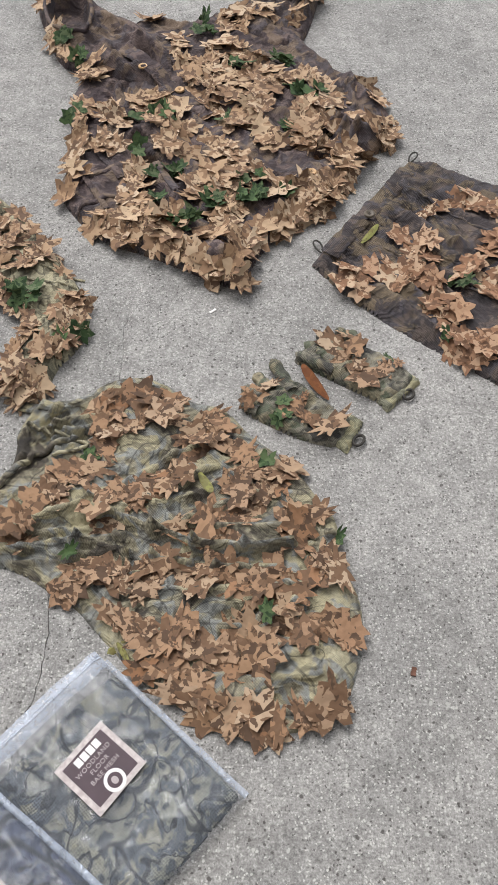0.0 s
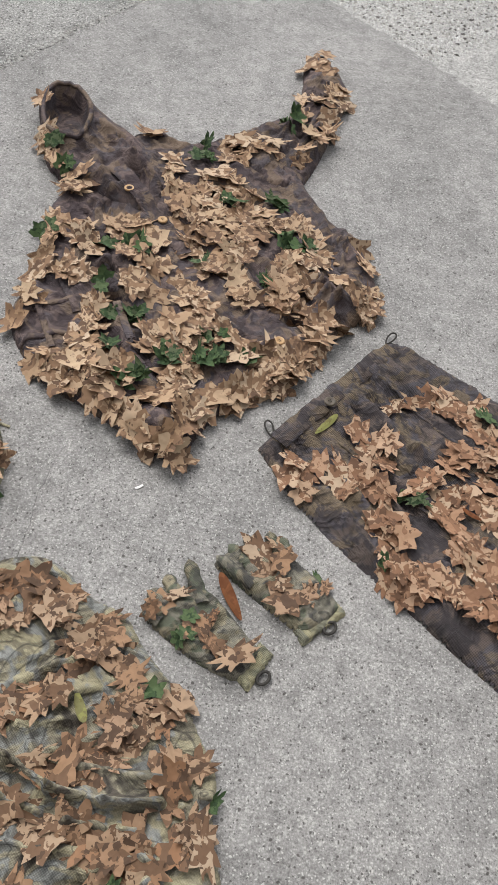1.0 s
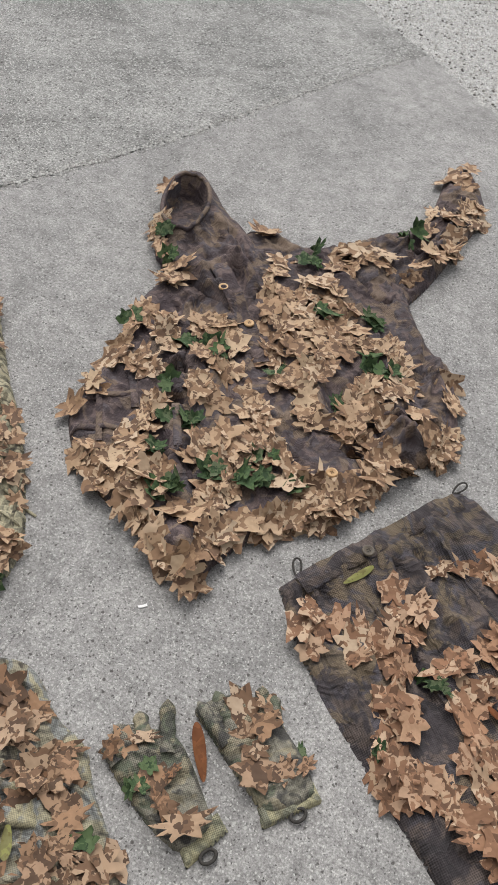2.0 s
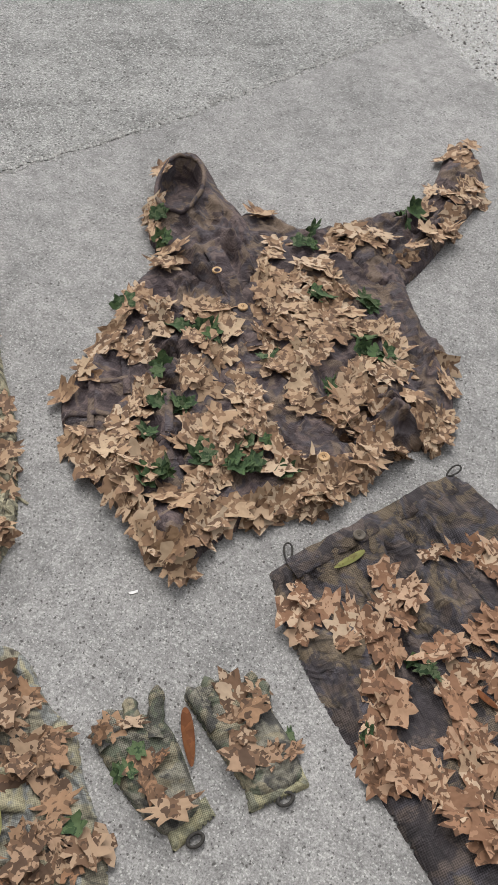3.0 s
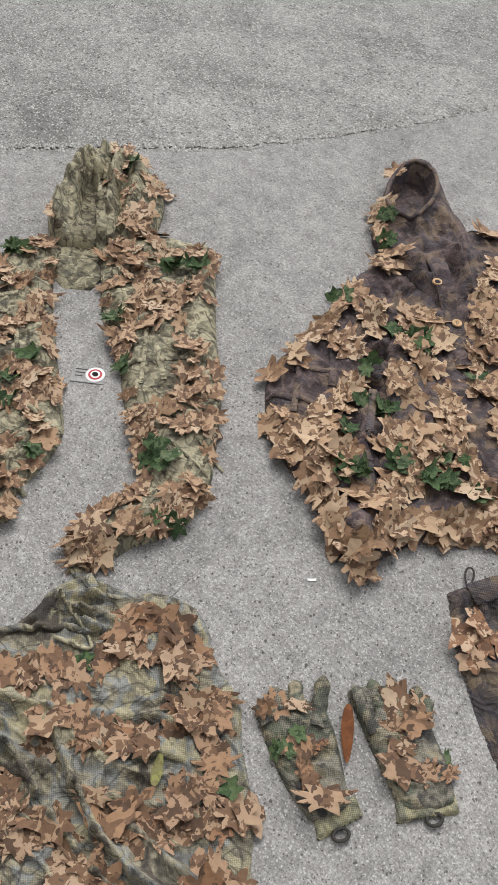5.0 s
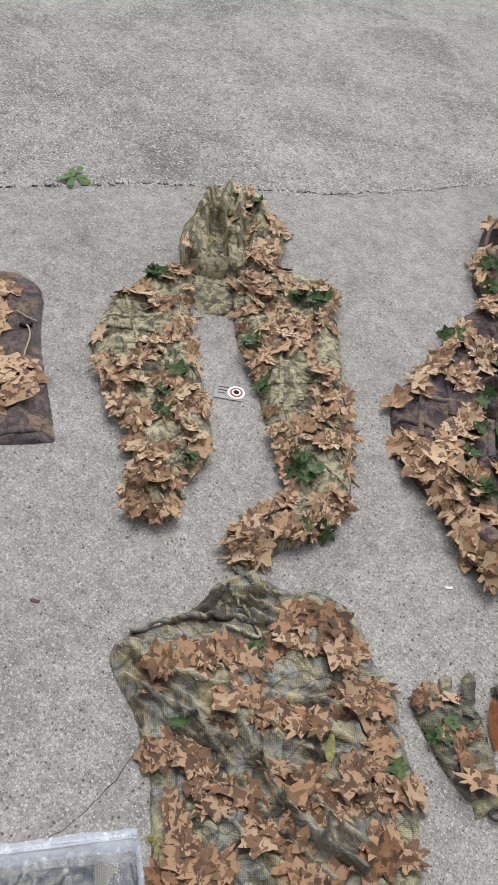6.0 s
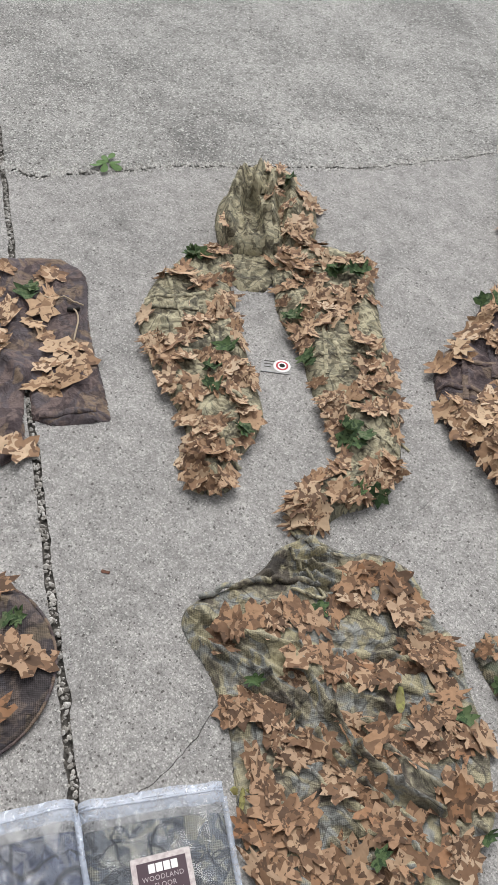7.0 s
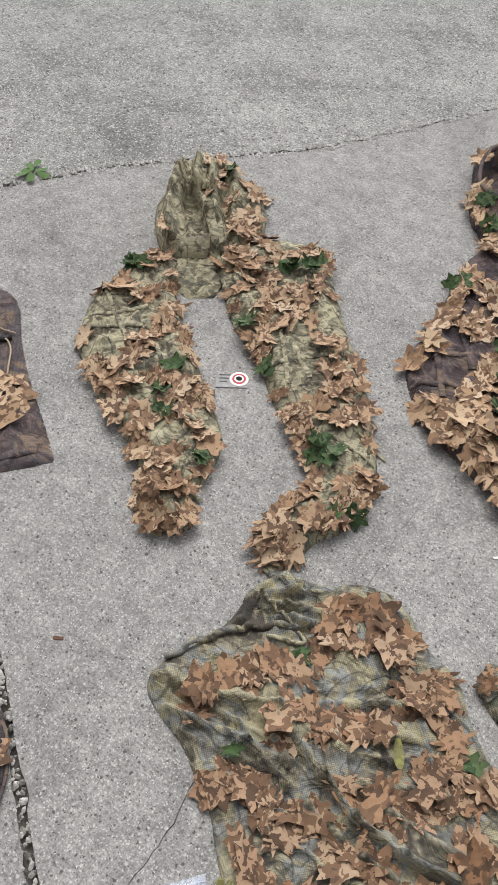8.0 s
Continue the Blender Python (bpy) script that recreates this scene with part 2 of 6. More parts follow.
LABEL_GREY = plain("label_lettering", (0.36, 0.31, 0.32), (0.46, 0.41, 0.42), 60.0, 0.4)
LABEL_WHITE = plain("label_white", (0.78, 0.77, 0.76), (0.84, 0.83, 0.82), 30.0, 0.4)
TAG_RED = plain("tag_red", (0.42, 0.03, 0.05), (0.50, 0.05, 0.07), 40.0, 0.4)
TAG_GREY = plain("tag_grey", (0.22, 0.225, 0.225), (0.34, 0.34, 0.335), 120.0, 0.4)


def film_material(name, haze):
    """Clear plastic film: mostly see-through, a little milky, glossy; reflected sky blue is put into its colour."""
    m = Nodes(name)
    co = m.coords(3.0)
    clear = m.add("ShaderNodeBsdfTransparent")
    milk_sky = m.add("ShaderNodeBsdfDiffuse")
    # pale haze tinted blue in place of the sky's reflection
    milk_sky.inputs["Color"].default_value = (0.62, 0.70, 0.84, 1.0)
    gloss = m.add("ShaderNodeBsdfGlossy", Roughness=0.12)
    crease = m.add("ShaderNodeBump", Strength=0.6, Distance=0.002)
    m.link(m.noise(co, 26.0, 4, 0.6, 1.2), crease.inputs["Height"])
    m.link(crease.outputs[0], gloss.inputs["Normal"])
    a = m.add("ShaderNodeMixShader")
    m.link(m.ramp(m.noise(co, 55.0, 4, 0.65, 1.0), [(0.40, haze * 0.7), (0.62, haze), (0.72, haze * 2.2)]), a.inputs[0])
    m.link(clear.outputs[0], a.inputs[1])
    m.link(milk_sky.outputs[0], a.inputs[2])
    b = m.add("ShaderNodeMixShader")
    fres = m.add("ShaderNodeFresnel", IOR=1.5)
    m.link(crease.outputs[0], fres.inputs["Normal"])
    m.link(m.math("MULTIPLY", fres.outputs[0], 0.7), b.inputs[0])
    m.link(a.outputs[0], b.inputs[1])
    m.link(gloss.outputs[0], b.inputs[2])
    m.link(b.outputs[0], m.out.inputs["Surface"])
    return m.mat


FILM = film_material("clear_bag_film", 0.115)
ZIP_FILM = film_material("milky_zip_film", 0.42)


# ---- geometry helpers ----
def mesh_of(name, verts, faces, material, smooth=True):
    me = bpy.data.meshes.new(name)
    me.from_pydata([tuple(map(float, v)) for v in verts], [], [tuple(map(int, f)) for f in faces])
    me.materials.append(material)
    me.polygons.foreach_set("use_smooth", [smooth] * len(me.polygons))
    me.update()
    return me


def part(name, me, parent, label="", at=None):
    """Links a mesh as one part under a thing or under a part."""
    ob = new(name, me)
    ob.parent = parent
    if at is not None:
        ob.matrix_basis = at
    return tagged(ob, label)


def thing(name, x, y, label, category, group=""):
    ob = new(name)
    ob.empty_display_size = 0.1
    ob.location = (x, y, 0.0)
    return tagged(ob, label, category, group)


def rounded(points, times=2):
    """Cuts the corners of a closed outline (Chaikin)."""
    p = np.array(points, float)
    for _ in range(times):
        q = np.roll(p, -1, axis=0)
        p = np.stack([0.75 * p + 0.25 * q, 0.25 * p + 0.75 * q], 1).reshape(-1, 2)
    return p


def edge_distance(pts, poly):
    """The distance of each point from the outline (inside: plus) and the outline's nearest point."""
    a, b = poly, np.roll(poly, -1, axis=0)
    d = b - a
    if len(pts) < 40:
        rel = pts[:, None, :] - a[None]
        t = np.clip((rel * d).sum(2) / np.maximum((d * d).sum(1), 1e-12), 0, 1)
        c = a + t[:, :, None] * d
        r = np.hypot(pts[:, None, 0] - c[:, :, 0], pts[:, None, 1] - c[:, :, 1])
        k = r.argmin(1)
        rise = np.where(d[:, 1] == 0, 1e-12, d[:, 1])
        cross = ((a[:, 1] > pts[:, None, 1]) != (b[:, 1] > pts[:, None, 1])) & (pts[:, None, 0] < d[:, 0] * rel[:, :, 1] / rise + a[:, 0])
        odd = cross.sum(1) % 2 == 1
        rows = np.arange(len(pts))
        return np.where(odd, r[rows, k], -r[rows, k]), c[rows, k]
    best = np.full(len(pts), 1e9)
    near = np.zeros_like(pts)
    inside = np.zeros(len(pts), bool)
    for i in range(len(a)):
        t = np.clip(((pts - a[i]) @ d[i]) / max(d[i] @ d[i], 1e-12), 0, 1)
        c = a[i] + t[:, None] * d[i]
        r = np.hypot(*(pts - c).T)
        m = r < best
        best[m], near[m] = r[m], c[m]
        if d[i][1] != 0:
            cross = ((a[i][1] > pts[:, 1]) != (b[i][1] > pts[:, 1])) & (pts[:, 0] < d[i][0] * (pts[:, 1] - a[i][1]) / d[i][1] + a[i][0])
            inside ^= cross
    return np.where(inside, best, -best), near


class Drape:
    """A piece of cloth that lies on the ground: an outline, its loft, folds, ridges and hollows."""

    def __init__(self, outline, loft, edge, fold=0.012, size=9.0, stretch=(1.0, 1.0, 0.0), ridges=(), pits=(), rims=(), base=0.0, seed=0.0, smooth=2):
        self.poly = rounded(outline, smooth)
        self.loft, self.edge, self.fold, self.size, self.stretch = loft, edge, fold, size, stretch
        self.ridges, self.pits, self.rims, self.base, self.seed = ridges, pits, rims, base, seed

    def height(self, pts):
        pts = np.asarray(pts, float).reshape(-1, 2)
        d, _ = edge_distance(pts, self.poly)
        u = np.clip(d / self.edge, 0, 1)
        ramp = np.sqrt(1 - (1 - u) ** 2)
        sx, sy, turn = self.stretch
        c, s = math.cos(radians(turn)), math.sin(radians(turn))
        z = self.loft * ramp
        wob = np.empty(len(pts))
        for i, (x, y) in enumerate(pts):
            X, Y = (c * x + s * y) * self.size * sx, (-s * x + c * y) * self.size * sy
            n1 = noise.noise(Vector((X, Y, self.seed)))
            n2 = noise.noise(Vector((X * 2.3 + 7, Y * 2.3 - n1, self.seed + 4)))
            n3 = noise.noise(Vector((X * 5.1 + 2 * n2, Y * 5.1, self.seed + 9)))
            c1, c2, c3 = max(0.0, 1 - 2.4 * abs(n1)), max(0.0, 1 - 2.4 * abs(n2)), max(0.0, 1 - 2.2 * abs(n3))
            wob[i] = 0.75 * c1 ** 1.5 + 0.6 * c2 ** 1.5 + 0.28 * c3 - 0.45
        z = z + self.fold * wob * ramp
        for x0, y0, x1, y1, w, h in self.ridges:
            a, b = np.array((x0, y0)), np.array((x1, y1))
            t = np.clip(((pts - a) @ (b - a)) / ((b - a) @ (b - a)), 0, 1)
            r = np.hypot(*(pts - a - t[:, None] * (b - a)).T)
            z = z + h * np.exp(-(r / w) ** 2) * ramp
        for x0, y0, rx, deep in self.pits:
            r = np.hypot(pts[:, 0] - x0, pts[:, 1] - y0) / rx
            z = z * (1 - deep * np.clip(2.6 - 2.6 * r, 0, 1) ** 0.7)
        # openings: an oval hollow inside a raised lip
        for x0, y0, rx, ry, turn, lip, high, floor in self.rims:
            c, s = math.cos(radians(turn)), math.sin(radians(turn))
            u, v = pts[:, 0] - x0, pts[:, 1] - y0
            rho = np.hypot((c * u + s * v) / rx, (-s * u + c * v) / ry)
            inner = np.clip((1.0 - rho) / 0.35, 0, 1)
            inner = inner * inner * (3 - 2 * inner)
            z = z * (1 - inner) + np.minimum(z, floor) * inner + high * np.exp(-((rho - 1.0) * min(rx, ry) / lip) ** 2) * (d > 0)
        return self.base + np.maximum(z, 0.0015 * (d > 0))

    def mesh(self, name, material, step, ox, oy):
        lo, hi = self.poly.min(0) - step, self.poly.max(0) + step
        nx, ny = int((hi[0] - lo[0]) / step) + 2, int((hi[1] - lo[1]) / step) + 2
        gx, gy = np.meshgrid(lo[0] + step * np.arange(nx), lo[1] + step * np.arange(ny), indexing="ij")
        pts = np.stack([gx.ravel(), gy.ravel()], 1)
        d, near = edge_distance(pts, self.poly)
        mid = (pts.reshape(nx, ny, 2)[:-1, :-1] + step / 2).reshape(-1, 2)
        inside = (edge_distance(mid, self.poly)[0] > 0).reshape(nx - 1, ny - 1)
        snap = d < 0.4 * step
        pts = np.where(snap[:, None], near, pts)
        z = self.height(pts)
        z[snap] = self.base
        ids, verts, faces = {}, [], []

        def vid(i):
            if i not in ids:
                ids[i] = len(verts)
                verts.append((pts[i][0] - ox, pts[i][1] - oy, z[i]))
            return ids[i]

        for i, j in zip(*np.nonzero(inside)):
            k = i * ny + j
            faces.append((vid(k), vid(k + ny), vid(k + ny + 1), vid(k + 1)))
        return mesh_of(name, verts, faces, material)


def top_of(drapes, x, y):
    return max(float(dr.height([(x, y)])[0]) for dr in drapes)


def tube(name, points, radius, material, sides=6, closed=False):
    """A round cord along points."""
    p = [Vector(q) for q in points]
    verts, faces = [], []
    n = len(p)
    for i, c in enumerate(p):
        a, b = p[(i - 1) % n] if closed or i else p[0], p[(i + 1) % n] if closed or i < n - 1 else p[-1]
        t = (b - a).normalized()
        side = t.cross(Vector((0, 0, 1)))
        side = side.normalized() if side.length > 1e-4 else Vector((1, 0, 0))
        up = side.cross(t)
        for k in range(sides):
            w = 2 * math.pi * k / sides
            verts.append(c + radius * (math.cos(w) * side + math.sin(w) * up))
    for i in range(n if closed else n - 1):
        for k in range(sides):
            j = (i + 1) % n
            faces.append((i * sides + k, i * sides + (k + 1) % sides, j * sides + (k + 1) % sides, j * sides + k))
    if not closed:
        faces += [tuple(range(sides))[::-1], tuple((n - 1) * sides + k for k in range(sides))]
    return mesh_of(name, verts, faces, material)


def strap(name, drapes, x0, y0, x1, y1, width, material, ox, oy, lift=0.003, thick=0.003, bow=0.0):
    """A flat band that follows the cloth between two points."""
    n = max(6, int(math.hypot(x1 - x0, y1 - y0) / 0.012))
    d = Vector((x1 - x0, y1 - y0)).normalized()
    s = Vector((-d.y, d.x))
    rows, faces = [], []
    for i in range(n + 1):
        u = i / n
        b = bow * math.sin(math.pi * u) + 0.15 * width * noise.noise(Vector((x0 * 9, y0 * 9, u * 5)))
        c = Vector((x0, y0)) + u * Vector((x1 - x0, y1 - y0)) + s * b
        z = top_of(drapes, c.x, c.y) + lift
        for w, dz in ((-0.5, -thick), (-0.46, thick * 0.5), (0.46, thick * 0.5), (0.5, -thick)):
            q = c + s * w * width
            rows.append((q.x - ox, q.y - oy, z + dz))
    for i in range(n):
        for k in range(3):
            a = i * 4 + k
            faces.append((a, a + 4, a + 5, a + 1))
    return mesh_of(name, rows, faces, material)


# ---- leaves: a few cut shapes, shared by all ----
def leaf_mesh(name, kind, curl, seed, material):
    rnd = random.Random(seed)
    # an uneven outline of pointed lobes, each with a shoulder on either side, one or two notches cut deeper
    lobes = rnd.choice((5, 6, 7) if kind == "maple" else (7, 8))
    long, wide = (1.08, 0.90) if kind == "maple" else (1.26, 0.66)
    deep = rnd.sample(range(lobes), 2)
    xy = []
    for i in range(lobes):
        a = 360 * (i + 0.5) / lobes + rnd.uniform(-8, 8)
        tip = rnd.uniform(0.84, 1.12)
        w = 360 / lobes
        for deg, r in ((a - w * rnd.uniform(0.20, 0.32), tip * rnd.uniform(0.76, 0.92)), (a + w * rnd.uniform(-0.12, 0.12), tip * rnd.uniform(1.04, 1.12)), (a + w * rnd.uniform(0.20, 0.32), tip * rnd.uniform(0.76, 0.92)),
                       (360 * (i + 1) / lobes + rnd.uniform(-4, 4), rnd.uniform(0.46, 0.56) if i in deep else rnd.uniform(0.60, 0.76))):
            xy.append((wide * r * math.sin(radians(deg)), long * r * math.cos(radians(deg))))
    bx, by, tw = rnd.uniform(-0.2, 0.7) * curl, rnd.uniform(-0.4, 0.7) * curl, rnd.uniform(-0.5, 0.5) * curl

    def lift(x, y):
        return bx * x * x + by * y * y + tw * x * y + 0.10 * curl * math.sin(5 * x + seed) - 0.10 * curl * max(0, 0.25 - abs(x)) + 0.12 * curl * math.sin(4 * y + 2 * seed)

    n = len(xy)
    verts = [(x, y, lift(x, y)) for x, y in xy]
    inner = [(0.5 * (xy[2 * i][0]), 0.5 * xy[2 * i][1]) for i in range(n // 2)]
    verts += [(x, y, lift(x, y)) for x, y in inner] + [(0, 0, lift(0, 0))]
    h, c, faces = n // 2, n + n // 2, []
    for i in range(h):
        j = (i + 1) % h
        faces += [(c, n + i, n + j), (n + i, 2 * i, 2 * i + 1), (n + i, 2 * i + 1, n + j), (n + j, 2 * i + 1, (2 * i + 2) % n)]
    return mesh_of(name, verts, [f[::-1] for f in faces], material)


def leaf_set(material, curls):
    return [leaf_mesh("leaf", k, c, s, material) for s, (k, c) in enumerate((k, c) for c in curls for k in ("maple", "oak", "maple"))]


TAN_LEAVES = leaf_set(LEAF_TAN, (0.10, 0.2, 0.32, 0.5))
RUST_LEAVES = leaf_set(LEAF_RUST, (0.06, 0.12, 0.22))
PANTS_LEAVES = leaf_set(LEAF_PANTS, (0.06, 0.14, 0.28))
VEST_LEAVES = leaf_set(LEAF_VEST, (0.15, 0.28, 0.45))
GREEN_LEAVES = leaf_set(LEAF_GREEN, (0.3, 0.7))
def long_leaf(material):
    """A plain pointed leaf."""
    n = 24
    out = [(0.30 * math.sin(2 * math.pi * k / n) * (1 + 0.25 * math.cos(2 * math.pi * k / n)), math.cos(2 * math.pi * k / n)) for k in range(n)]
    v = [(x, y, -0.25 * x * x + 0.1 * y * y) for x, y in out] + [(0, 0, 0.06)]
    return mesh_of("leaf", v, [(n, (k + 1) % n, k) for k in range(n)], material)


BROWN_LEAVES = [long_leaf(LEAF_BROWN)]
OLIVE_LEAVES = [long_leaf(LEAF_OLIVE)]


def put_leaf(parent, drapes, meshes, x, y, ox, oy, size, tilt, rnd, lift, yaw=None, name="leaf"):
    z = top_of(drapes, x, y)
    k = 0.012
    gx = max(-0.5, min(0.5, 0.6 * (top_of(drapes, x + k, y) - top_of(drapes, x - k, y)) / (2 * k)))
    gy = max(-0.5, min(0.5, 0.6 * (top_of(drapes, x, y + k) - top_of(drapes, x, y - k)) / (2 * k)))
    slope = Vector((-gx, -gy, 1.0)).to_track_quat("Z", "Y").to_matrix()
    turn = Euler((radians(rnd.gauss(0, tilt)), radians(rnd.gauss(0, tilt)), rnd.uniform(0, 6.28) if yaw is None else radians(yaw))).to_matrix()
    e = (slope @ turn).to_quaternion()
    s = size * rnd.uniform(0.78, 1.2)
    m = Matrix.LocRotScale((x - ox, y - oy, z + lift), e, (s * rnd.uniform(0.72, 1.08), s, s))
    return part(name, rnd.choice(meshes), parent, at=m)


def on_cloth(drapes, x, y, inside=0.014):
    """The same place, or the nearest on the cloth: a leaf is sewn to it, never beside it."""
    d, near = max((edge_distance(np.array([(x, y)]), q.poly) for q in drapes), key=lambda g: g[0][0])
    if d[0] >= 0:
        return x, y
    k = inside / max(-d[0], 1e-6)
    return float(near[0][0] + k * (near[0][0] - x)), float(near[0][1] + k * (near[0][1] - y))


def sew(parent, drapes, meshes, spots, ox, oy, size, tilt, rnd, low=0.003, deep=0.010, more=0.0):
    """Leaves sewn on at their own places, some with a second one half under them."""
    for x, y in spots:
        x, y = on_cloth(drapes, x, y)
        put_leaf(parent, drapes, meshes, x, y, ox, oy, size, tilt, rnd, low + deep * rnd.random())
        if rnd.random() < more:
            put_leaf(parent, drapes, meshes, x + rnd.gauss(0, 0.016), y + rnd.gauss(0, 0.016), ox, oy, size, tilt, rnd, low)


def hem_leaves(parent, drapes, meshes, drape, gap, ox, oy, size, rnd, keep=0.65):
    """Leaves along the edge of one piece of cloth, hanging a little over it."""
    last = None
    for (x0, y0), (x1, y1) in zip(drape.poly, np.roll(drape.poly, -1, axis=0)):
        if last is None or math.hypot(x0 - last[0], y0 - last[1]) > gap:
            last = (x0, y0)
            dx, dy = x1 - x0, y1 - y0
            ln = math.hypot(dx, dy) or 1.0
            side = 1 if edge_distance(np.array([(x0 - dy / ln * 0.01, y0 + dx / ln * 0.01)]), drape.poly)[0][0] > 0 else -1
            if rnd.random() < keep:
                put_leaf(parent, drapes, meshes, x0 - side * dy / ln * 0.014, y0 + side * dx / ln * 0.014, ox, oy, size, 16, rnd, 0.005 + 0.006 * rnd.random())


def pleats(x0, y0, x1, y1, spread, n, w, h, seed, pinch=0.5):
    """Folds and creases side by side along a line, drawn together at its start."""
    r = random.Random(seed)
    d = Vector((x1 - x0, y1 - y0)).normalized()
    out = []
    for k in range(n):
        off = spread * ((k + 0.5) / n - 0.5)
        a, b = r.uniform(0.0, 0.3), r.uniform(0.65, 1.0)
        p = [(x0 + (x1 - x0) * u - d.y * off * (pinch + (1 - pinch) * u) + r.gauss(0, 0.006), y0 + (y1 - y0) * u + d.x * off * (pinch + (1 - pinch) * u) + r.gauss(0, 0.006)) for u in (a, 0.5 * (a + b), b)]
        for q, t in zip(p, p[1:]):
            out.append((*q, *t, w * r.uniform(0.8, 1.3), h * r.uniform(0.6, 1.3) * (1 if k % 2 else -1)))
    return tuple(out)


# ---- the ground: slabs of concrete on dirt, with a joint, cracks and a strip of exposed aggregate ----
def jagged(points, amp, step, seed):
    """An open line broken into small uneven steps."""
    out = []
    for (x0, y0), (x1, y1) in zip(points, points[1:]):
        n = max(1, int(math.hypot(x1 - x0, y1 - y0) / step))
        nx, ny = -(y1 - y0), x1 - x0
        ln = math.hypot(nx, ny)
        for i in range(n):
            u = i / n
            x, y = x0 + u * (x1 - x0), y0 + u * (y1 - y0)
            k = amp * (noise.noise(Vector((x * 18, y * 18, seed))) + 0.6 * noise.noise(Vector((x * 55, y * 55, seed + 3))))
            out.append((x + k * nx / ln, y + k * ny / ln))
    return out + [points[-1]]


def shifted(line, off, wear, seed):
    """The line moved sideways by off (to its left), with chipped places."""
    out = []
    for i, (x, y) in enumerate(line):
        a, b = line[max(0, i - 1)], line[min(len(line) - 1, i + 1)]
        tx, ty = b[0] - a[0], b[1] - a[1]
        ln = math.hypot(tx, ty) or 1.0
        k = off * (1 + wear * max(0.0, noise.noise(Vector((x * 23, y * 23, seed))) + 0.25 * noise.noise(Vector((x * 90, y * 90, seed)))))
        out.append((x - ty / ln * k, y + tx / ln * k))
    return out


def slab(name, outline, material, label, top=0.0, deep=0.05):
    from mathutils.geometry import tessellate_polygon
    pts = [Vector((x, y, top)) for x, y in outline]
    n = len(pts)
    area = sum(pts[i].x * pts[(i + 1) % n].y - pts[(i + 1) % n].x * pts[i].y for i in range(n))
    if area < 0:
        pts.reverse()
    faces = [tuple(f) for f in tessellate_polygon([pts])]
    faces = [f if (pts[f[1]] - pts[f[0]]).cross(pts[f[2]] - pts[f[0]]).z > 0 else f[::-1] for f in faces]
    verts = pts + [p - Vector((0, 0, deep)) for p in pts]
    faces += [(i, i + n, (i + 1) % n + n, (i + 1) % n) for i in range(n)]
    ob = new(name, mesh_of(name, verts, faces, material, False))
    return tagged(ob, label, "concrete slab", "concrete slabs", "structure")


ground = new("ground", mesh_of("ground", [(-400, -400, -0.014), (400, -400, -0.014), (400, 400, -0.014), (-400, 400, -0.014)], [(0, 1, 2, 3)], DIRT))
tagged(ground, "dark dirt under and between the concrete slabs", "ground", kind="structure")

def sky_block_wall():
    """A plain unseen wall, added behind the camera to keep skylight off the near ground."""
    bm = bmesh.new()
    bmesh.ops.create_cube(bm, size=1.0, matrix=pose(0.3, -0.75, 3.0, 0, 0, 8) @ Matrix.Diagonal((12.0, 0.25, 6.0, 1.0)))
    bmesh.ops.bevel(bm, geom=bm.edges[:], offset=0.01, segments=2, affect="EDGES")
    me = bpy.data.meshes.new("wall_house")
    bm.to_mesh(me)
    bm.free()
    me.materials.append(plain("sky_block_grey", (0.22, 0.21, 0.20), (0.27, 0.26, 0.245), 3.0, 0.9))
    return tagged(new("wall_house", me), "unseen plain grey wall added to block sky light from behind", "wall", kind="structure")


sky_block_wall()
CROSS = (-1.735, 1.525)
joint_down = jagged([CROSS, (-0.279, 0.392), (4.0, -2.93)], 0.003, 0.02, 1.0)
joint_up = jagged([CROSS, (-2.70, 2.275), (-5.5, 4.45)], 0.003, 0.02, 2.0)
crack_line = jagged([CROSS, (-1.62, 1.57), (-1.482, 1.768), (-1.37, 1.908), (-1.26, 2.018), (-1.09, 2.182), (-0.92, 2.355), (-0.845, 2.468), (-0.76, 2.588),
                     (-0.655, 2.757), (-0.555, 2.945), (-0.46, 3.13), (-0.338, 3.365), (-0.23, 3.58), (-0.06, 3.862)], 0.013, 0.012, 5.0)
left_line = jagged([CROSS, (-2.1, 1.13), (-4.2, -1.0)], 0.014, 0.02, 8.0)
edge_far = jagged([(-0.06, 3.862), (-0.382, 4.145), (-4.6, 8.05)], 0.018, 0.02, 11.0)
edge_near = jagged([(-0.06, 3.862), (0.217, 3.575), (0.481, 3.354), (4.0, 0.10)], 0.018, 0.02, 12.0)
# the fine crack that runs under the cape, narrowing to its end
fine_line = jagged([(-0.245, 0.36), (-0.204, 0.455), (-0.187, 0.53), (-0.193, 0.644), (-0.16, 0.88), (-0.126, 1.114), (-0.131, 1.20), (-0.130, 1.267),
                    (-0.118, 1.344), (-0.096, 1.427), (-0.02, 1.55), (0.05, 1.66)], 0.008, 0.012, 21.0)


def tapered(line, w):
    n = len(line)
    return [shifted(line, w * min(1.0, 1.6 * (1 - i / n)) * (0.5 + abs(noise.noise(Vector((i * 0.3, 2, 1))))), 0.0, 1.0)[i] for i in range(n)]


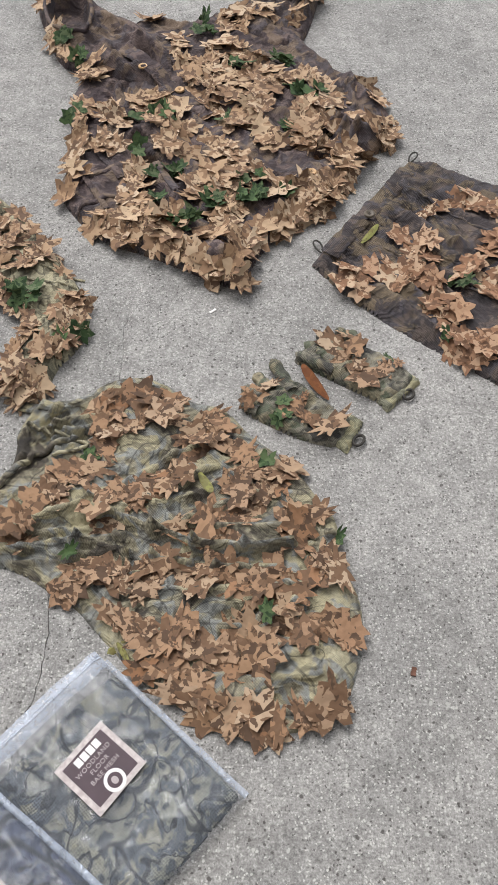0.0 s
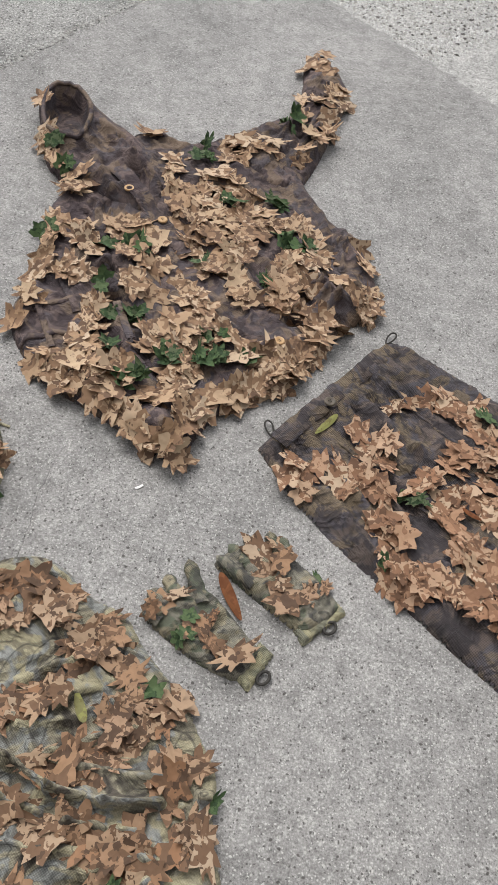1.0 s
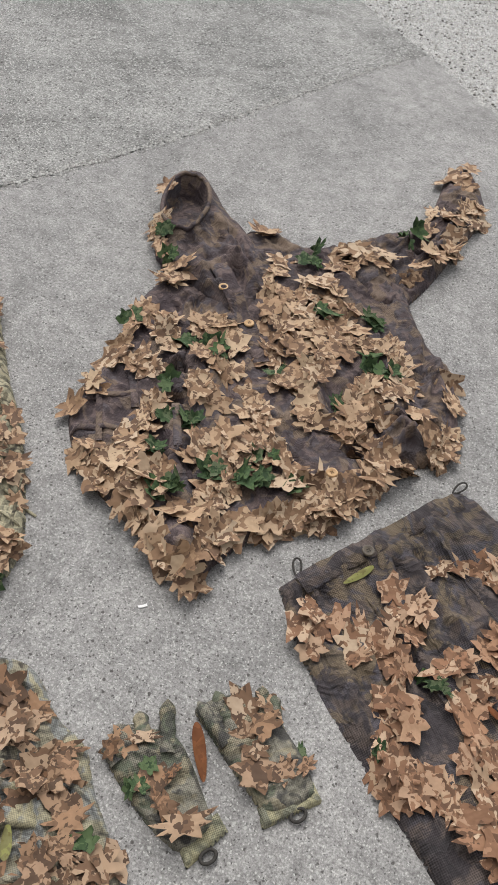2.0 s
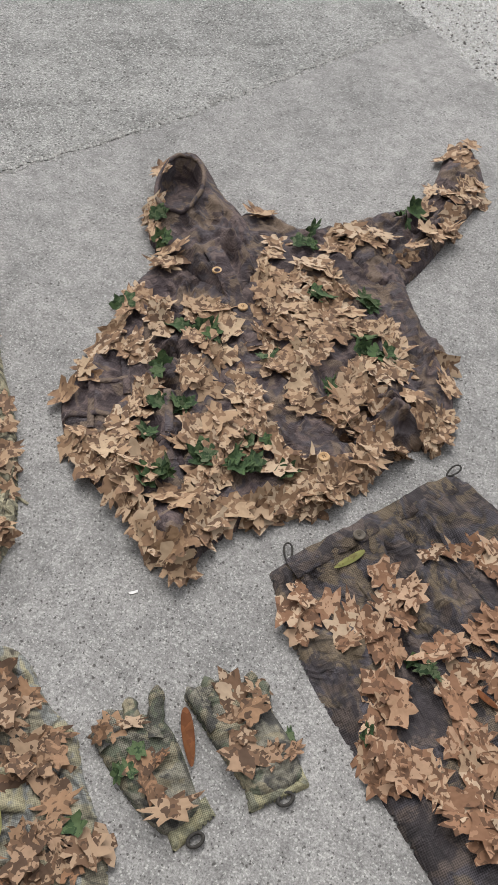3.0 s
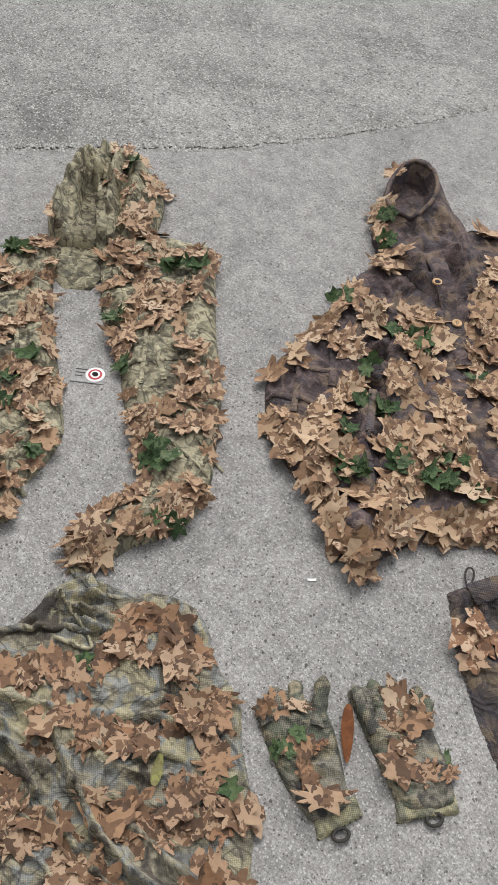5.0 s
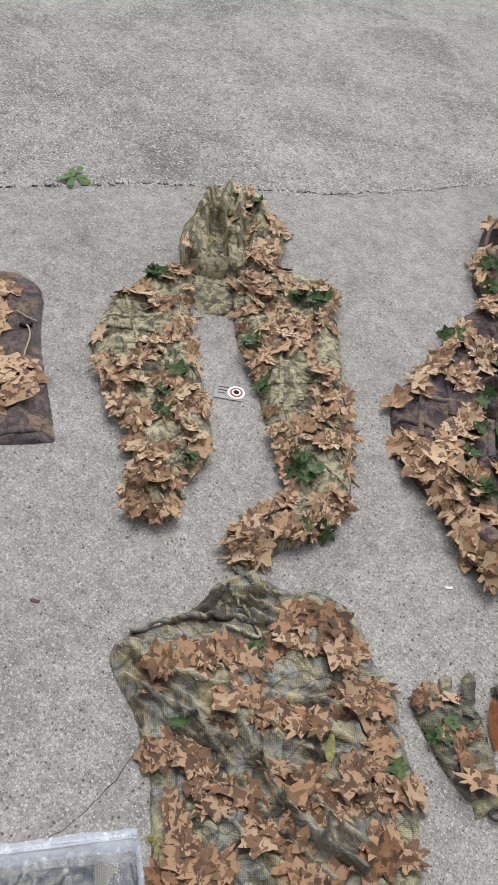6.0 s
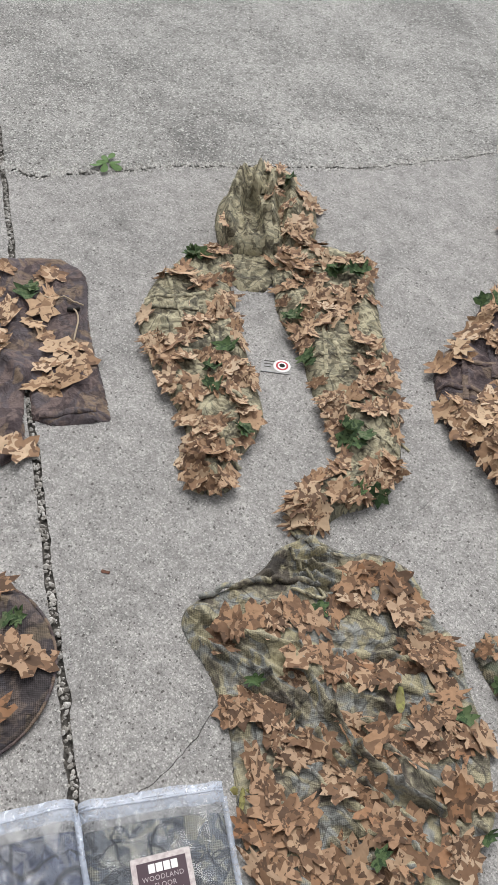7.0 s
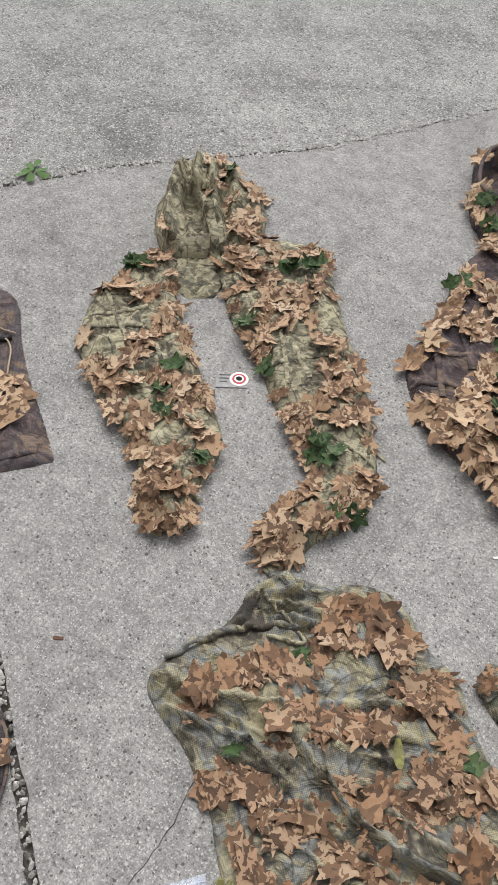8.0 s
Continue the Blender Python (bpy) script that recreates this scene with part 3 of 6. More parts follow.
jd = shifted(joint_down, 0.0082, 0.9, 31.0)
cut = min(range(len(jd)), key=lambda i: math.hypot(jd[i][0] + 0.245, jd[i][1] - 0.36))
slit = tapered(fine_line, 0.0009)[1:] + tapered(fine_line, -0.0009)[1:-1][::-1]
def narrowing(line, w, seed):
    """One side of the crack: wide and crumbled at the joint, closing to a hair."""
    n = len(line)
    return [p if abs(w) < 1e-9 else q for p, q in zip(line, [shifted(line[max(0, i - 1):i + 2], w * (0.24 + 1.75 * (1 - i / n) ** 1.3) * max(0.06, 1 + 1.5 * noise.noise(Vector((i * 0.21, seed, 0))) + 1.3 * noise.noise(Vector((i * 0.83, seed, 5)))), 0.0, 1.0)[min(i, 1)] for i in range(n)])]


main = narrowing(crack_line, -0.0038, 2.0)[1:] + edge_near[1:] + jd[cut + 1:][::-1] + slit[::-1] + jd[1:cut][::-1]
slab("slab_main", main, CONCRETE, "worn grey concrete slab with pale pebbles showing, cracked")
slab("slab_far", narrowing(crack_line, 0.0038, 7.0)[1:] + edge_far[1:] + shifted(joint_up, -0.0082, 0.9, 34.0)[1:][::-1], CONCRETE_FAR,
     "stained grey concrete slab beyond a rough crack")
slab("slab_side", shifted(joint_down, -0.0082, 0.9, 35.0)[1:] + [(4.0, -4.5), (-1.0, -4.5), (-4.2, -1.0)] + shifted(left_line, 0.0016, 1.5, 36.0)[1:][::-1], CONCRETE,
     "worn grey concrete slab beside a wide joint", top=-0.003)
slab("slab_corner", shifted(left_line, -0.0016, 1.5, 37.0)[1:] + [(-6.5, 0.5), (-5.5, 4.44)] + shifted(joint_up, 0.0082, 0.9, 38.0)[1:-1][::-1], CONCRETE_FAR,
     "grey concrete slab in the corner of the joints")
path_strip = slab("aggregate_strip", edge_far[::-1] + edge_near[1:] + [(6.0, 2.0), (3.0, 9.0), (-4.0, 9.5)], AGG_BED, "pale exposed aggregate strip with coarse pebbles", top=-0.004)


def pebble(rnd, x, y, z, r):
    """One rough stone: a squashed, skewed octahedron-like solid."""
    n = 6
    ang = rnd.uniform(0, 6.28)
    sx, sy, sz = r * rnd.uniform(0.7, 1.4), r * rnd.uniform(0.6, 1.0), r * rnd.uniform(0.5, 0.9)
    v = [(0, 0, sz), (0, 0, -sz)]
    for k in range(n):
        a = 2 * math.pi * k / n + rnd.uniform(-0.3, 0.3)
        u, w = sx * math.cos(a), sy * math.sin(a)
        v.append((u, w, sz * rnd.uniform(-0.25, 0.35)))
    c, s = math.cos(ang), math.sin(ang)
    v = [(x + c * a - s * b, y + s * a + c * b, z + d) for a, b, d in v]
    f = [(0, 2 + k, 2 + (k + 1) % n) for k in range(n)] + [(1, 2 + (k + 1) % n, 2 + k) for k in range(n)]
    return v, f


def pebbles(name, spots, material, label, category):
    verts, faces = [], []
    for v, f in spots:
        faces += [tuple(i + len(verts) for i in q) for q in f]
        verts += v
    ob = new(name, mesh_of(name, verts, faces, material, False))
    return tagged(ob, label, category, kind="stuff")


rnd = random.Random(4)
spots = []
for line, count, spread, rmin, rmax, z in ((joint_down[:140], 900, 0.004, 0.0018, 0.0066, -0.004), (joint_up[:70], 420, 0.004, 0.0018, 0.0064, -0.004),
                                           (joint_down[:140], 260, 0.014, 0.001, 0.003, 0.0)):
    for _ in range(count):
        x, y = rnd.choice(line)
        spots.append(pebble(rnd, x + rnd.gauss(0, spread) + rnd.uniform(-0.008, 0.008), y + rnd.gauss(0, spread * 0.6) + rnd.uniform(-0.006, 0.006), z, rnd.uniform(rmin, rmax)))
CRUMB = island_stone("pale_crumb", [(0.0, (0.70, 0.695, 0.67)), (0.5, (0.56, 0.55, 0.525)), (0.9, (0.38, 0.37, 0.35))])
crumbs = []
for _ in range(3600):
    i = int(len(crack_line) * 0.95 * rnd.random() ** 1.2)
    x, y = crack_line[i]
    k = (0.003 + abs(rnd.gauss(0, 0.006 + 0.006 * (1 - i / len(crack_line))))) * (1 if rnd.random() < 0.7 else -0.8)
    crumbs.append(pebble(rnd, x - 0.75 * k + rnd.uniform(-0.007, 0.007), y + 0.66 * k + rnd.uniform(-0.007, 0.007), 0.0006, rnd.uniform(0.0014, 0.0056)))
pebbles("crack_crumbs", crumbs, CRUMB, "pale crumbs of concrete along the rough crack", "crumbs")
pebbles("joint_gravel", spots, PEBBLE, "loose pale gravel and crumbs in the slab joints", "gravel")
spots = []
for _ in range(24000):
    u, w = rnd.uniform(-0.35, 1.1), 0.8 * rnd.random()
    x, y = -0.56 + u * 1.074 + w * 1.0, 4.325 - u * 1.0 + w * 1.0
    spots.append(pebble(rnd, x + rnd.gauss(0.006, 0.010), y + rnd.gauss(0.006, 0.010), -0.004, rnd.uniform(0.0028, 0.0085)))
pebbles("aggregate_pebbles", spots, AGGREGATE, "coarse white pebbles set in the exposed aggregate strip", "pebbles")
spots = []
for _ in range(420):
    x, y = rnd.uniform(-1.6, 0.9), rnd.uniform(0.1, 3.2)
    spots.append(pebble(rnd, x, y, 0.0005, rnd.uniform(0.0008, 0.0022)))
pebbles("loose_grit", spots, PEBBLE, "fine loose grit scattered over the concrete", "grit")


# ---- the hooded jacket ----
def build_jacket():
    ox, oy = 0.08, 1.95
    jacket = thing("hooded_jacket", ox, oy, "dark brown camouflage mesh hooded jacket covered with tan cloth leaves", "jacket")
    body = Drape([(-0.318, 2.171), (-0.267, 2.234), (-0.257, 2.40), (-0.198, 2.480), (-0.115, 2.495), (-0.063, 2.456), (0.042, 2.530), (0.139, 2.541), (0.217, 2.497), (0.294, 2.329),
                  (0.358, 2.243), (0.429, 2.189), (0.477, 2.068), (0.499, 1.965), (0.488, 1.880), (0.429, 1.862), (0.385, 1.757), (0.336, 1.678), (0.278, 1.598), (0.213, 1.576),
                  (0.167, 1.510), (0.128, 1.436), (0.135, 1.384), (0.110, 1.373), (0.048, 1.400), (-0.034, 1.448), (-0.123, 1.491), (-0.200, 1.520), (-0.267, 1.591), (-0.315, 1.659),
                  (-0.332, 1.728), (-0.312, 1.797), (-0.330, 1.894), (-0.346, 2.022), (-0.355, 2.115)],
                 0.022, 0.032, 0.015, 9.0, (1.0, 0.6, 35),
                 ridges=((-0.27, 1.62, 0.06, 1.45, 0.045, 0.014), (0.06, 1.45, 0.118, 1.40, 0.035, 0.030), (-0.16, 1.90, -0.01, 1.58, 0.018, 0.022), (-0.12, 1.92, 0.02, 1.62, 0.012, 0.016), (0.14, 2.02, 0.20, 1.88, 0.02, 0.02), (0.28, 2.0, 0.42, 1.92, 0.03, 0.025)) + pleats(-0.23, 2.16, -0.20, 2.05, 0.10, 5, 0.008, 0.014, 5) + pleats(0.36, 2.26, 0.44, 2.04, 0.10, 6, 0.009, 0.014, 8) + pleats(0.40, 1.99, 0.30, 1.86, 0.12, 6, 0.010, 0.018, 9),
                 pits=((0.43, 1.97, 0.035, 0.95), (0.30, 1.815, 0.02, 0.9), (0.41, 1.85, 0.025, 0.9), (0.129, 1.40, 0.025, 0.9), (-0.150, 1.87, 0.03, 0.9), (-0.11, 1.78, 0.022, 0.85)), seed=1.0)
    sleeve = Drape([(0.042, 2.50), (0.091, 2.589), (0.154, 2.656), (0.214, 2.710), (0.222, 2.819), (0.218, 2.97), (0.206, 3.05), (0.275, 3.095), (0.327, 3.00), (0.370, 2.90),
                    (0.364, 2.814), (0.333, 2.665), (0.308, 2.514), (0.282, 2.410), (0.244, 2.305), (0.136, 2.352)], 0.034, 0.05, 0.016, 12.0, (1.0, 0.7, 60), ridges=pleats(0.20, 2.42, 0.33, 2.75, 0.14, 8, 0.009, 0.018, 4, 0.8), seed=3.0)
    hood = Drape([(-0.434, 2.309), (-0.480, 2.440), (-0.515, 2.535), (-0.520, 2.595), (-0.485, 2.650), (-0.440, 2.660), (-0.360, 2.575), (-0.290, 2.495), (-0.226, 2.460), (-0.156, 2.390), (-0.061, 2.207),
                  (-0.105, 2.091), (-0.224, 2.158), (-0.323, 2.183), (-0.393, 2.237)], 0.046, 0.05, 0.008, 10.0, (0.4, 1.5, -45),
                 ridges=((-0.30, 2.336, -0.183, 2.18, 0.014, 0.022), (-0.294, 2.339, -0.135, 2.275, 0.013, 0.020), (-0.22, 2.297, -0.097, 2.236, 0.013, 0.018), (-0.286, 2.24, -0.208, 2.168, 0.013, 0.018),
                         (-0.305, 2.416, -0.209, 2.341, 0.015, 0.020), (-0.33, 2.47, -0.27, 2.40, 0.014, 0.014)) + pleats(-0.30, 2.37, -0.11, 2.15, 0.20, 7, 0.016, 0.015, 3, 0.6),
                 rims=((-0.400, 2.440, 0.132, 0.064, 109, 0.012, 0.022, 0.005),), seed=5.0)
    part("body", body.mesh("body", DARK_CLOTH, 0.0055, ox, oy), jacket)
    part("sleeve", sleeve.mesh("sleeve", DARK_CLOTH, 0.0055, ox, oy), jacket)
    part("hood", hood.mesh("hood", DARK_CLOTH, 0.005, ox, oy), jacket, "crumpled open hood")
    all3 = [body, sleeve, hood]
    # the hood's hem round its opening
    rim = []
    for k in range(48):
        a = 2 * math.pi * k / 48
        u, v = 0.132 * math.cos(a), 0.064 * math.sin(a)
        c, s = math.cos(radians(109)), math.sin(radians(109))
        x, y = -0.400 + c * u - s * v, 2.440 + s * u + c * v
        rim.append((x - ox, y - oy, float(hood.height([(x, y)])[0]) + 0.003 + 0.002 * math.sin(5 * a)))
    part("hood_hem", tube("hood_hem", rim, 0.0065, DARK_CLOTH, 6, True), jacket)
    # front band with its buttons, and webbing loops
    for x0, y0, x1, y1, w in ((-0.21, 2.235, -0.124, 2.145, 0.048), (-0.13, 2.152, -0.045, 2.070, 0.046), (-0.05, 2.077, 0.013, 1.985, 0.042)):
        part("front_band", strap("front_band", all3, x0, y0, x1, y1, w, DARK_CLOTH, ox, oy, 0.006), jacket)
    for x0, y0, x1, y1, w in ((-0.275, 1.708, -0.200, 1.765, 0.014), (-0.275, 1.605, -0.175, 1.660, 0.014), (-0.290, 1.76, -0.200, 1.600, 0.014), (-0.245, 1.83, -0.180, 1.725, 0.018), (-0.115, 1.79, -0.04, 1.65, 0.018),
                              (-0.04, 1.655, 0.012, 1.598, 0.016), (-0.19, 1.99, -0.145, 1.88, 0.018), (-0.085, 1.61, -0.03, 1.656, 0.018)):
        part("webbing", strap("webbing", all3, x0, y0, x1, y1, w, DARK_CLOTH, ox, oy), jacket)
    for x, y in ((-0.163, 2.160), (-0.062, 2.090), (0.274, 1.732)):
        z = top_of(all3, x, y) + 0.012
        b = part("button", button_mesh(0.0125, BUTTON), jacket, "round horn-coloured button", Matrix.Translation((x - ox, y - oy, z)))
        for a in range(4):
            part("thread", DOT, b, at=Matrix.LocRotScale((0.0028 * math.cos(1.57 * a), 0.0028 * math.sin(1.57 * a), 0.0022), None, (0.0012, 0.0012, 0.0006)))
    r = random.Random(5)
    sew(jacket, all3, TAN_LEAVES, (
            (0.283, 2.956), (0.274, 3.054), (0.243, 3.003), (0.221, 2.984), (0.362, 2.821), (0.347, 2.875), (0.341, 2.842), (0.320, 2.862), (0.313, 2.820), (0.336, 2.793), (0.314, 2.783), (0.284, 2.738),
            (0.272, 2.770), (0.226, 2.808), (0.220, 2.737), (0.204, 2.767), (0.344, 2.612), (0.329, 2.646), (0.318, 2.627), (0.317, 2.599), (0.313, 2.680), (0.253, 2.637), (0.236, 2.672), (0.295, 2.562),
            (0.265, 2.561), (0.257, 2.504), (0.166, 2.475), (0.149, 2.506), (0.126, 2.482), (0.089, 2.477), (0.065, 2.479), (-0.188, 2.480), (-0.507, 2.477), (-0.524, 2.468), (0.252, 2.438), (0.186, 2.458),
            (0.150, 2.454), (0.106, 2.446), (0.100, 2.418), (0.071, 2.416), (0.055, 2.396), (0.042, 2.455), (-0.062, 2.341), (-0.088, 2.367), (-0.159, 2.459), (-0.440, 2.344)), ox, oy, 0.0385, 11, r)
    sew(jacket, all3, TAN_LEAVES, (
            (0.154, 2.250), (0.129, 2.239), (0.120, 2.223), (0.097, 2.293), (0.085, 2.264), (0.080, 2.297), (0.053, 2.250), (0.047, 2.330), (0.042, 2.303), (0.019, 2.305), (0.016, 2.232), (0.011, 2.265),
            (-0.023, 2.238), (-0.043, 2.252), (-0.062, 2.243), (-0.073, 2.310), (-0.084, 2.281), (-0.421, 2.306), (-0.423, 2.233), (-0.434, 2.293), (-0.442, 2.316), (-0.466, 2.332), (0.438, 2.126), (0.328, 2.111),
            (0.309, 2.125), (0.296, 2.173), (0.295, 2.152), (0.260, 2.157), (0.239, 2.158), (0.215, 2.147), (0.205, 2.132), (0.185, 2.176), (0.176, 2.140), (0.157, 2.196), (0.142, 2.135), (0.136, 2.175),
            (0.112, 2.164), (0.112, 2.122), (0.089, 2.111), (0.078, 2.160), (0.070, 2.124), (0.055, 2.106), (0.054, 2.149), (0.046, 2.189), (0.035, 2.162), (0.024, 2.190)), ox, oy, 0.0385, 11, r)
    sew(jacket, all3, TAN_LEAVES, (
            (0.023, 2.135), (0.004, 2.204), (0.003, 2.115), (-0.007, 2.176), (-0.015, 2.218), (-0.015, 2.106), (-0.031, 2.165), (-0.036, 2.140), (-0.063, 2.207), (-0.283, 2.169), (-0.305, 2.153), (-0.306, 2.201),
            (-0.309, 2.175), (-0.338, 2.174), (-0.422, 2.208), (0.459, 2.037), (0.459, 2.069), (0.420, 1.989), (0.398, 1.990), (0.347, 2.041), (0.346, 2.074), (0.329, 2.055), (0.313, 2.005), (0.303, 1.990),
            (0.273, 2.063), (0.268, 2.006), (0.266, 2.038), (0.261, 1.982), (0.249, 2.020), (0.170, 2.096), (0.167, 2.038), (0.153, 2.010), (0.140, 2.082), (0.127, 1.998), (0.120, 2.040), (0.107, 2.078),
            (0.092, 1.987), (0.089, 2.070), (0.075, 2.053), (0.046, 2.040), (0.035, 2.086), (0.029, 2.001), (0.017, 2.027), (0.011, 2.076), (-0.056, 2.004), (-0.093, 2.008)), ox, oy, 0.0385, 11, r)
    sew(jacket, all3, TAN_LEAVES, (
            (-0.096, 2.048), (-0.106, 2.022), (-0.110, 2.063), (-0.112, 1.989), (-0.132, 2.064), (-0.139, 2.018), (-0.154, 2.065), (-0.167, 2.048), (-0.167, 2.016), (-0.233, 2.007), (-0.242, 1.982), (-0.255, 2.029),
            (-0.293, 2.011), (-0.312, 1.992), (-0.318, 2.033), (0.491, 1.902), (0.483, 1.966), (0.480, 1.916), (0.476, 1.934), (0.474, 1.885), (0.472, 1.951), (0.463, 1.871), (0.448, 1.931), (0.432, 1.914),
            (0.333, 1.911), (0.322, 1.926), (0.314, 1.903), (0.301, 1.947), (0.296, 1.915), (0.286, 1.972), (0.280, 1.898), (0.279, 1.948), (0.259, 1.939), (0.257, 1.878), (0.255, 1.907), (0.234, 1.949),
            (0.173, 1.891), (0.166, 1.862), (0.151, 1.903), (0.150, 1.976), (0.134, 1.958), (0.127, 1.931), (0.120, 1.969), (0.106, 1.932), (0.081, 1.941), (0.072, 1.927)), ox, oy, 0.0385, 11, r)
    sew(jacket, all3, TAN_LEAVES, (
            (0.055, 1.970), (0.026, 1.867), (-0.018, 1.938), (-0.036, 1.930), (-0.043, 1.896), (-0.071, 1.925), (-0.105, 1.942), (-0.121, 1.923), (-0.193, 1.860), (-0.195, 1.921), (-0.214, 1.953), (-0.240, 1.881),
            (-0.303, 1.883), (-0.305, 1.953), (-0.308, 1.931), (0.493, 1.820), (0.484, 1.843), (0.443, 1.817), (0.414, 1.822), (0.367, 1.820), (0.363, 1.765), (0.353, 1.796), (0.337, 1.826), (0.337, 1.781),
            (0.326, 1.840), (0.315, 1.808), (0.308, 1.852), (0.295, 1.827), (0.268, 1.844), (0.247, 1.844), (0.195, 1.851), (0.115, 1.749), (0.095, 1.767), (0.094, 1.802), (0.078, 1.842), (0.074, 1.785),
            (0.073, 1.821), (0.055, 1.813), (0.048, 1.848), (-0.031, 1.804), (-0.052, 1.804), (-0.064, 1.847), (-0.071, 1.815), (-0.088, 1.836), (-0.132, 1.741), (-0.148, 1.771)), ox, oy, 0.0385, 11, r)
    sew(jacket, all3, TAN_LEAVES, (
            (-0.211, 1.852), (-0.240, 1.839), (-0.267, 1.847), (-0.297, 1.744), (-0.323, 1.828), (0.381, 1.737), (0.370, 1.716), (0.354, 1.684), (0.353, 1.709), (0.338, 1.652), (0.328, 1.681), (0.320, 1.729),
            (0.315, 1.643), (0.313, 1.709), (0.313, 1.667), (0.297, 1.694), (0.294, 1.626), (0.293, 1.667), (0.278, 1.652), (0.264, 1.638), (0.263, 1.696), (0.259, 1.669), (0.246, 1.625), (0.240, 1.686),
            (0.235, 1.642), (0.219, 1.700), (0.205, 1.720), (0.196, 1.675), (0.194, 1.698), (0.152, 1.722), (0.152, 1.739), (0.144, 1.677), (0.110, 1.713), (0.096, 1.624), (0.090, 1.713), (0.088, 1.686),
            (0.073, 1.740), (0.072, 1.679), (0.061, 1.658), (0.052, 1.740), (0.051, 1.696), (0.027, 1.720), (0.026, 1.694), (0.006, 1.651), (0.002, 1.674), (-0.012, 1.703)), ox, oy, 0.0385, 11, r)
    sew(jacket, all3, TAN_LEAVES, (
            (-0.119, 1.623), (-0.121, 1.691), (-0.139, 1.622), (-0.143, 1.682), (-0.146, 1.726), (-0.149, 1.706), (-0.160, 1.648), (-0.282, 1.731), (-0.306, 1.674), (0.309, 1.584), (0.275, 1.562), (0.266, 1.588),
            (0.248, 1.588), (0.227, 1.594), (0.224, 1.555), (0.208, 1.579), (0.203, 1.562), (0.190, 1.549), (0.161, 1.544), (0.141, 1.506), (0.120, 1.512), (0.099, 1.602), (0.087, 1.558), (0.081, 1.586),
            (0.074, 1.615), (0.071, 1.551), (0.064, 1.526), (0.064, 1.595), (0.055, 1.560), (0.054, 1.507), (0.045, 1.595), (0.025, 1.517), (0.012, 1.504), (-0.040, 1.583), (-0.047, 1.509), (-0.056, 1.552),
            (-0.067, 1.524), (-0.070, 1.578), (-0.091, 1.545), (-0.092, 1.609), (-0.107, 1.562), (-0.119, 1.549), (-0.121, 1.516), (-0.123, 1.604), (-0.137, 1.557), (-0.151, 1.512)), ox, oy, 0.0385, 11, r)
    sew(jacket, all3, TAN_LEAVES, (
            (-0.172, 1.526), (-0.180, 1.563), (-0.201, 1.588), (-0.224, 1.536), (-0.233, 1.557), (0.164, 1.495), (0.118, 1.462), (0.115, 1.482), (0.099, 1.489), (0.097, 1.405), (0.079, 1.405), (0.073, 1.382),
            (0.064, 1.412), (0.052, 1.400), (0.036, 1.407), (0.023, 1.422), (0.001, 1.406), (0.001, 1.441), (-0.025, 1.431), (-0.054, 1.440), (-0.055, 1.476), (-0.071, 1.447), (-0.092, 1.475), (-0.156, 1.486),
            (0.161, 1.379), (0.118, 1.349), (0.101, 1.361), (0.098, 1.379)), ox, oy, 0.0385, 11, r)
    for x, y in ((-0.393, 2.299), (-0.355, 2.215), (-0.178, 1.959), (-0.116, 1.967), (-0.074, 1.966), (-0.336, 1.970), (-0.001, 2.402), (-0.012, 2.390), (0.218, 2.593), (0.207, 2.574), (0.076, 2.214), (0.096, 2.201), (0.207, 2.241), (0.200, 2.216), (0.240, 2.107), (-0.143, 1.862), (-0.141, 1.813), (-0.109, 1.714), (-0.090, 1.644), (-0.040, 1.735), (-0.049, 1.740), (0.040, 1.649), (0.040, 1.633), (-0.015, 1.546), (-0.019, 1.536), (-0.007, 1.557), (0.121, 1.639), (0.128, 1.654), (0.161, 1.652), (0.210, 1.656), (0.130, 1.713), (0.054, 1.955), (0.244, 2.084), (0.267, 2.083), (0.300, 2.075), (0.215, 1.940)):
        for k in range(2):
            put_leaf(jacket, all3, GREEN_LEAVES, *on_cloth(all3, x + r.gauss(0, 0.010), y + r.gauss(0, 0.010), 0.025), ox, oy, 0.027, 16, r, 0.012 + 0.005 * k)
    return jacket


def button_mesh(r, material):
    v, f = [], []
    n = 20
    prof = ((0.0, 0.0005), (0.55, 0.0008), (0.72, 0.0030), (0.92, 0.0028), (1.0, 0.0012), (1.0, -0.0012))
    v.append((0, 0, prof[0][1]))
    for rr, z in prof[1:]:
        for k in range(n):
            a = 2 * math.pi * k / n
            v.append((r * rr * math.cos(a), r * rr * math.sin(a), z))
    f += [(0, 1 + k, 1 + (k + 1) % n) for k in range(n)]
    for i in range(len(prof) - 2):
        a, b = 1 + i * n, 1 + (i + 1) * n
        f += [(a + k, b + k, b + (k + 1) % n, a + (k + 1) % n) for k in range(n)]
    return mesh_of("button", v, f, material)


def disc_mesh(name, material, n=28):
    """A low unit disc with a rounded rim."""
    v = [(0, 0, 1.0)]
    for rr, z in ((0.93, 1.0), (1.0, 0.6), (1.0, 0.0)):
        v += [(rr * math.cos(2 * math.pi * k / n), rr * math.sin(2 * math.pi * k / n), z) for k in range(n)]
    f = [(0, 1 + k, 1 + (k + 1) % n) for k in range(n)]
    for i in range(2):
        a, b = 1 + i * n, 1 + (i + 1) * n
        f += [(a + k, b + k, b + (k + 1) % n, a + (k + 1) % n) for k in range(n)]
    return mesh_of(name, v, f, material)


DOT = disc_mesh("thread", HOLE, 8)
build_jacket()


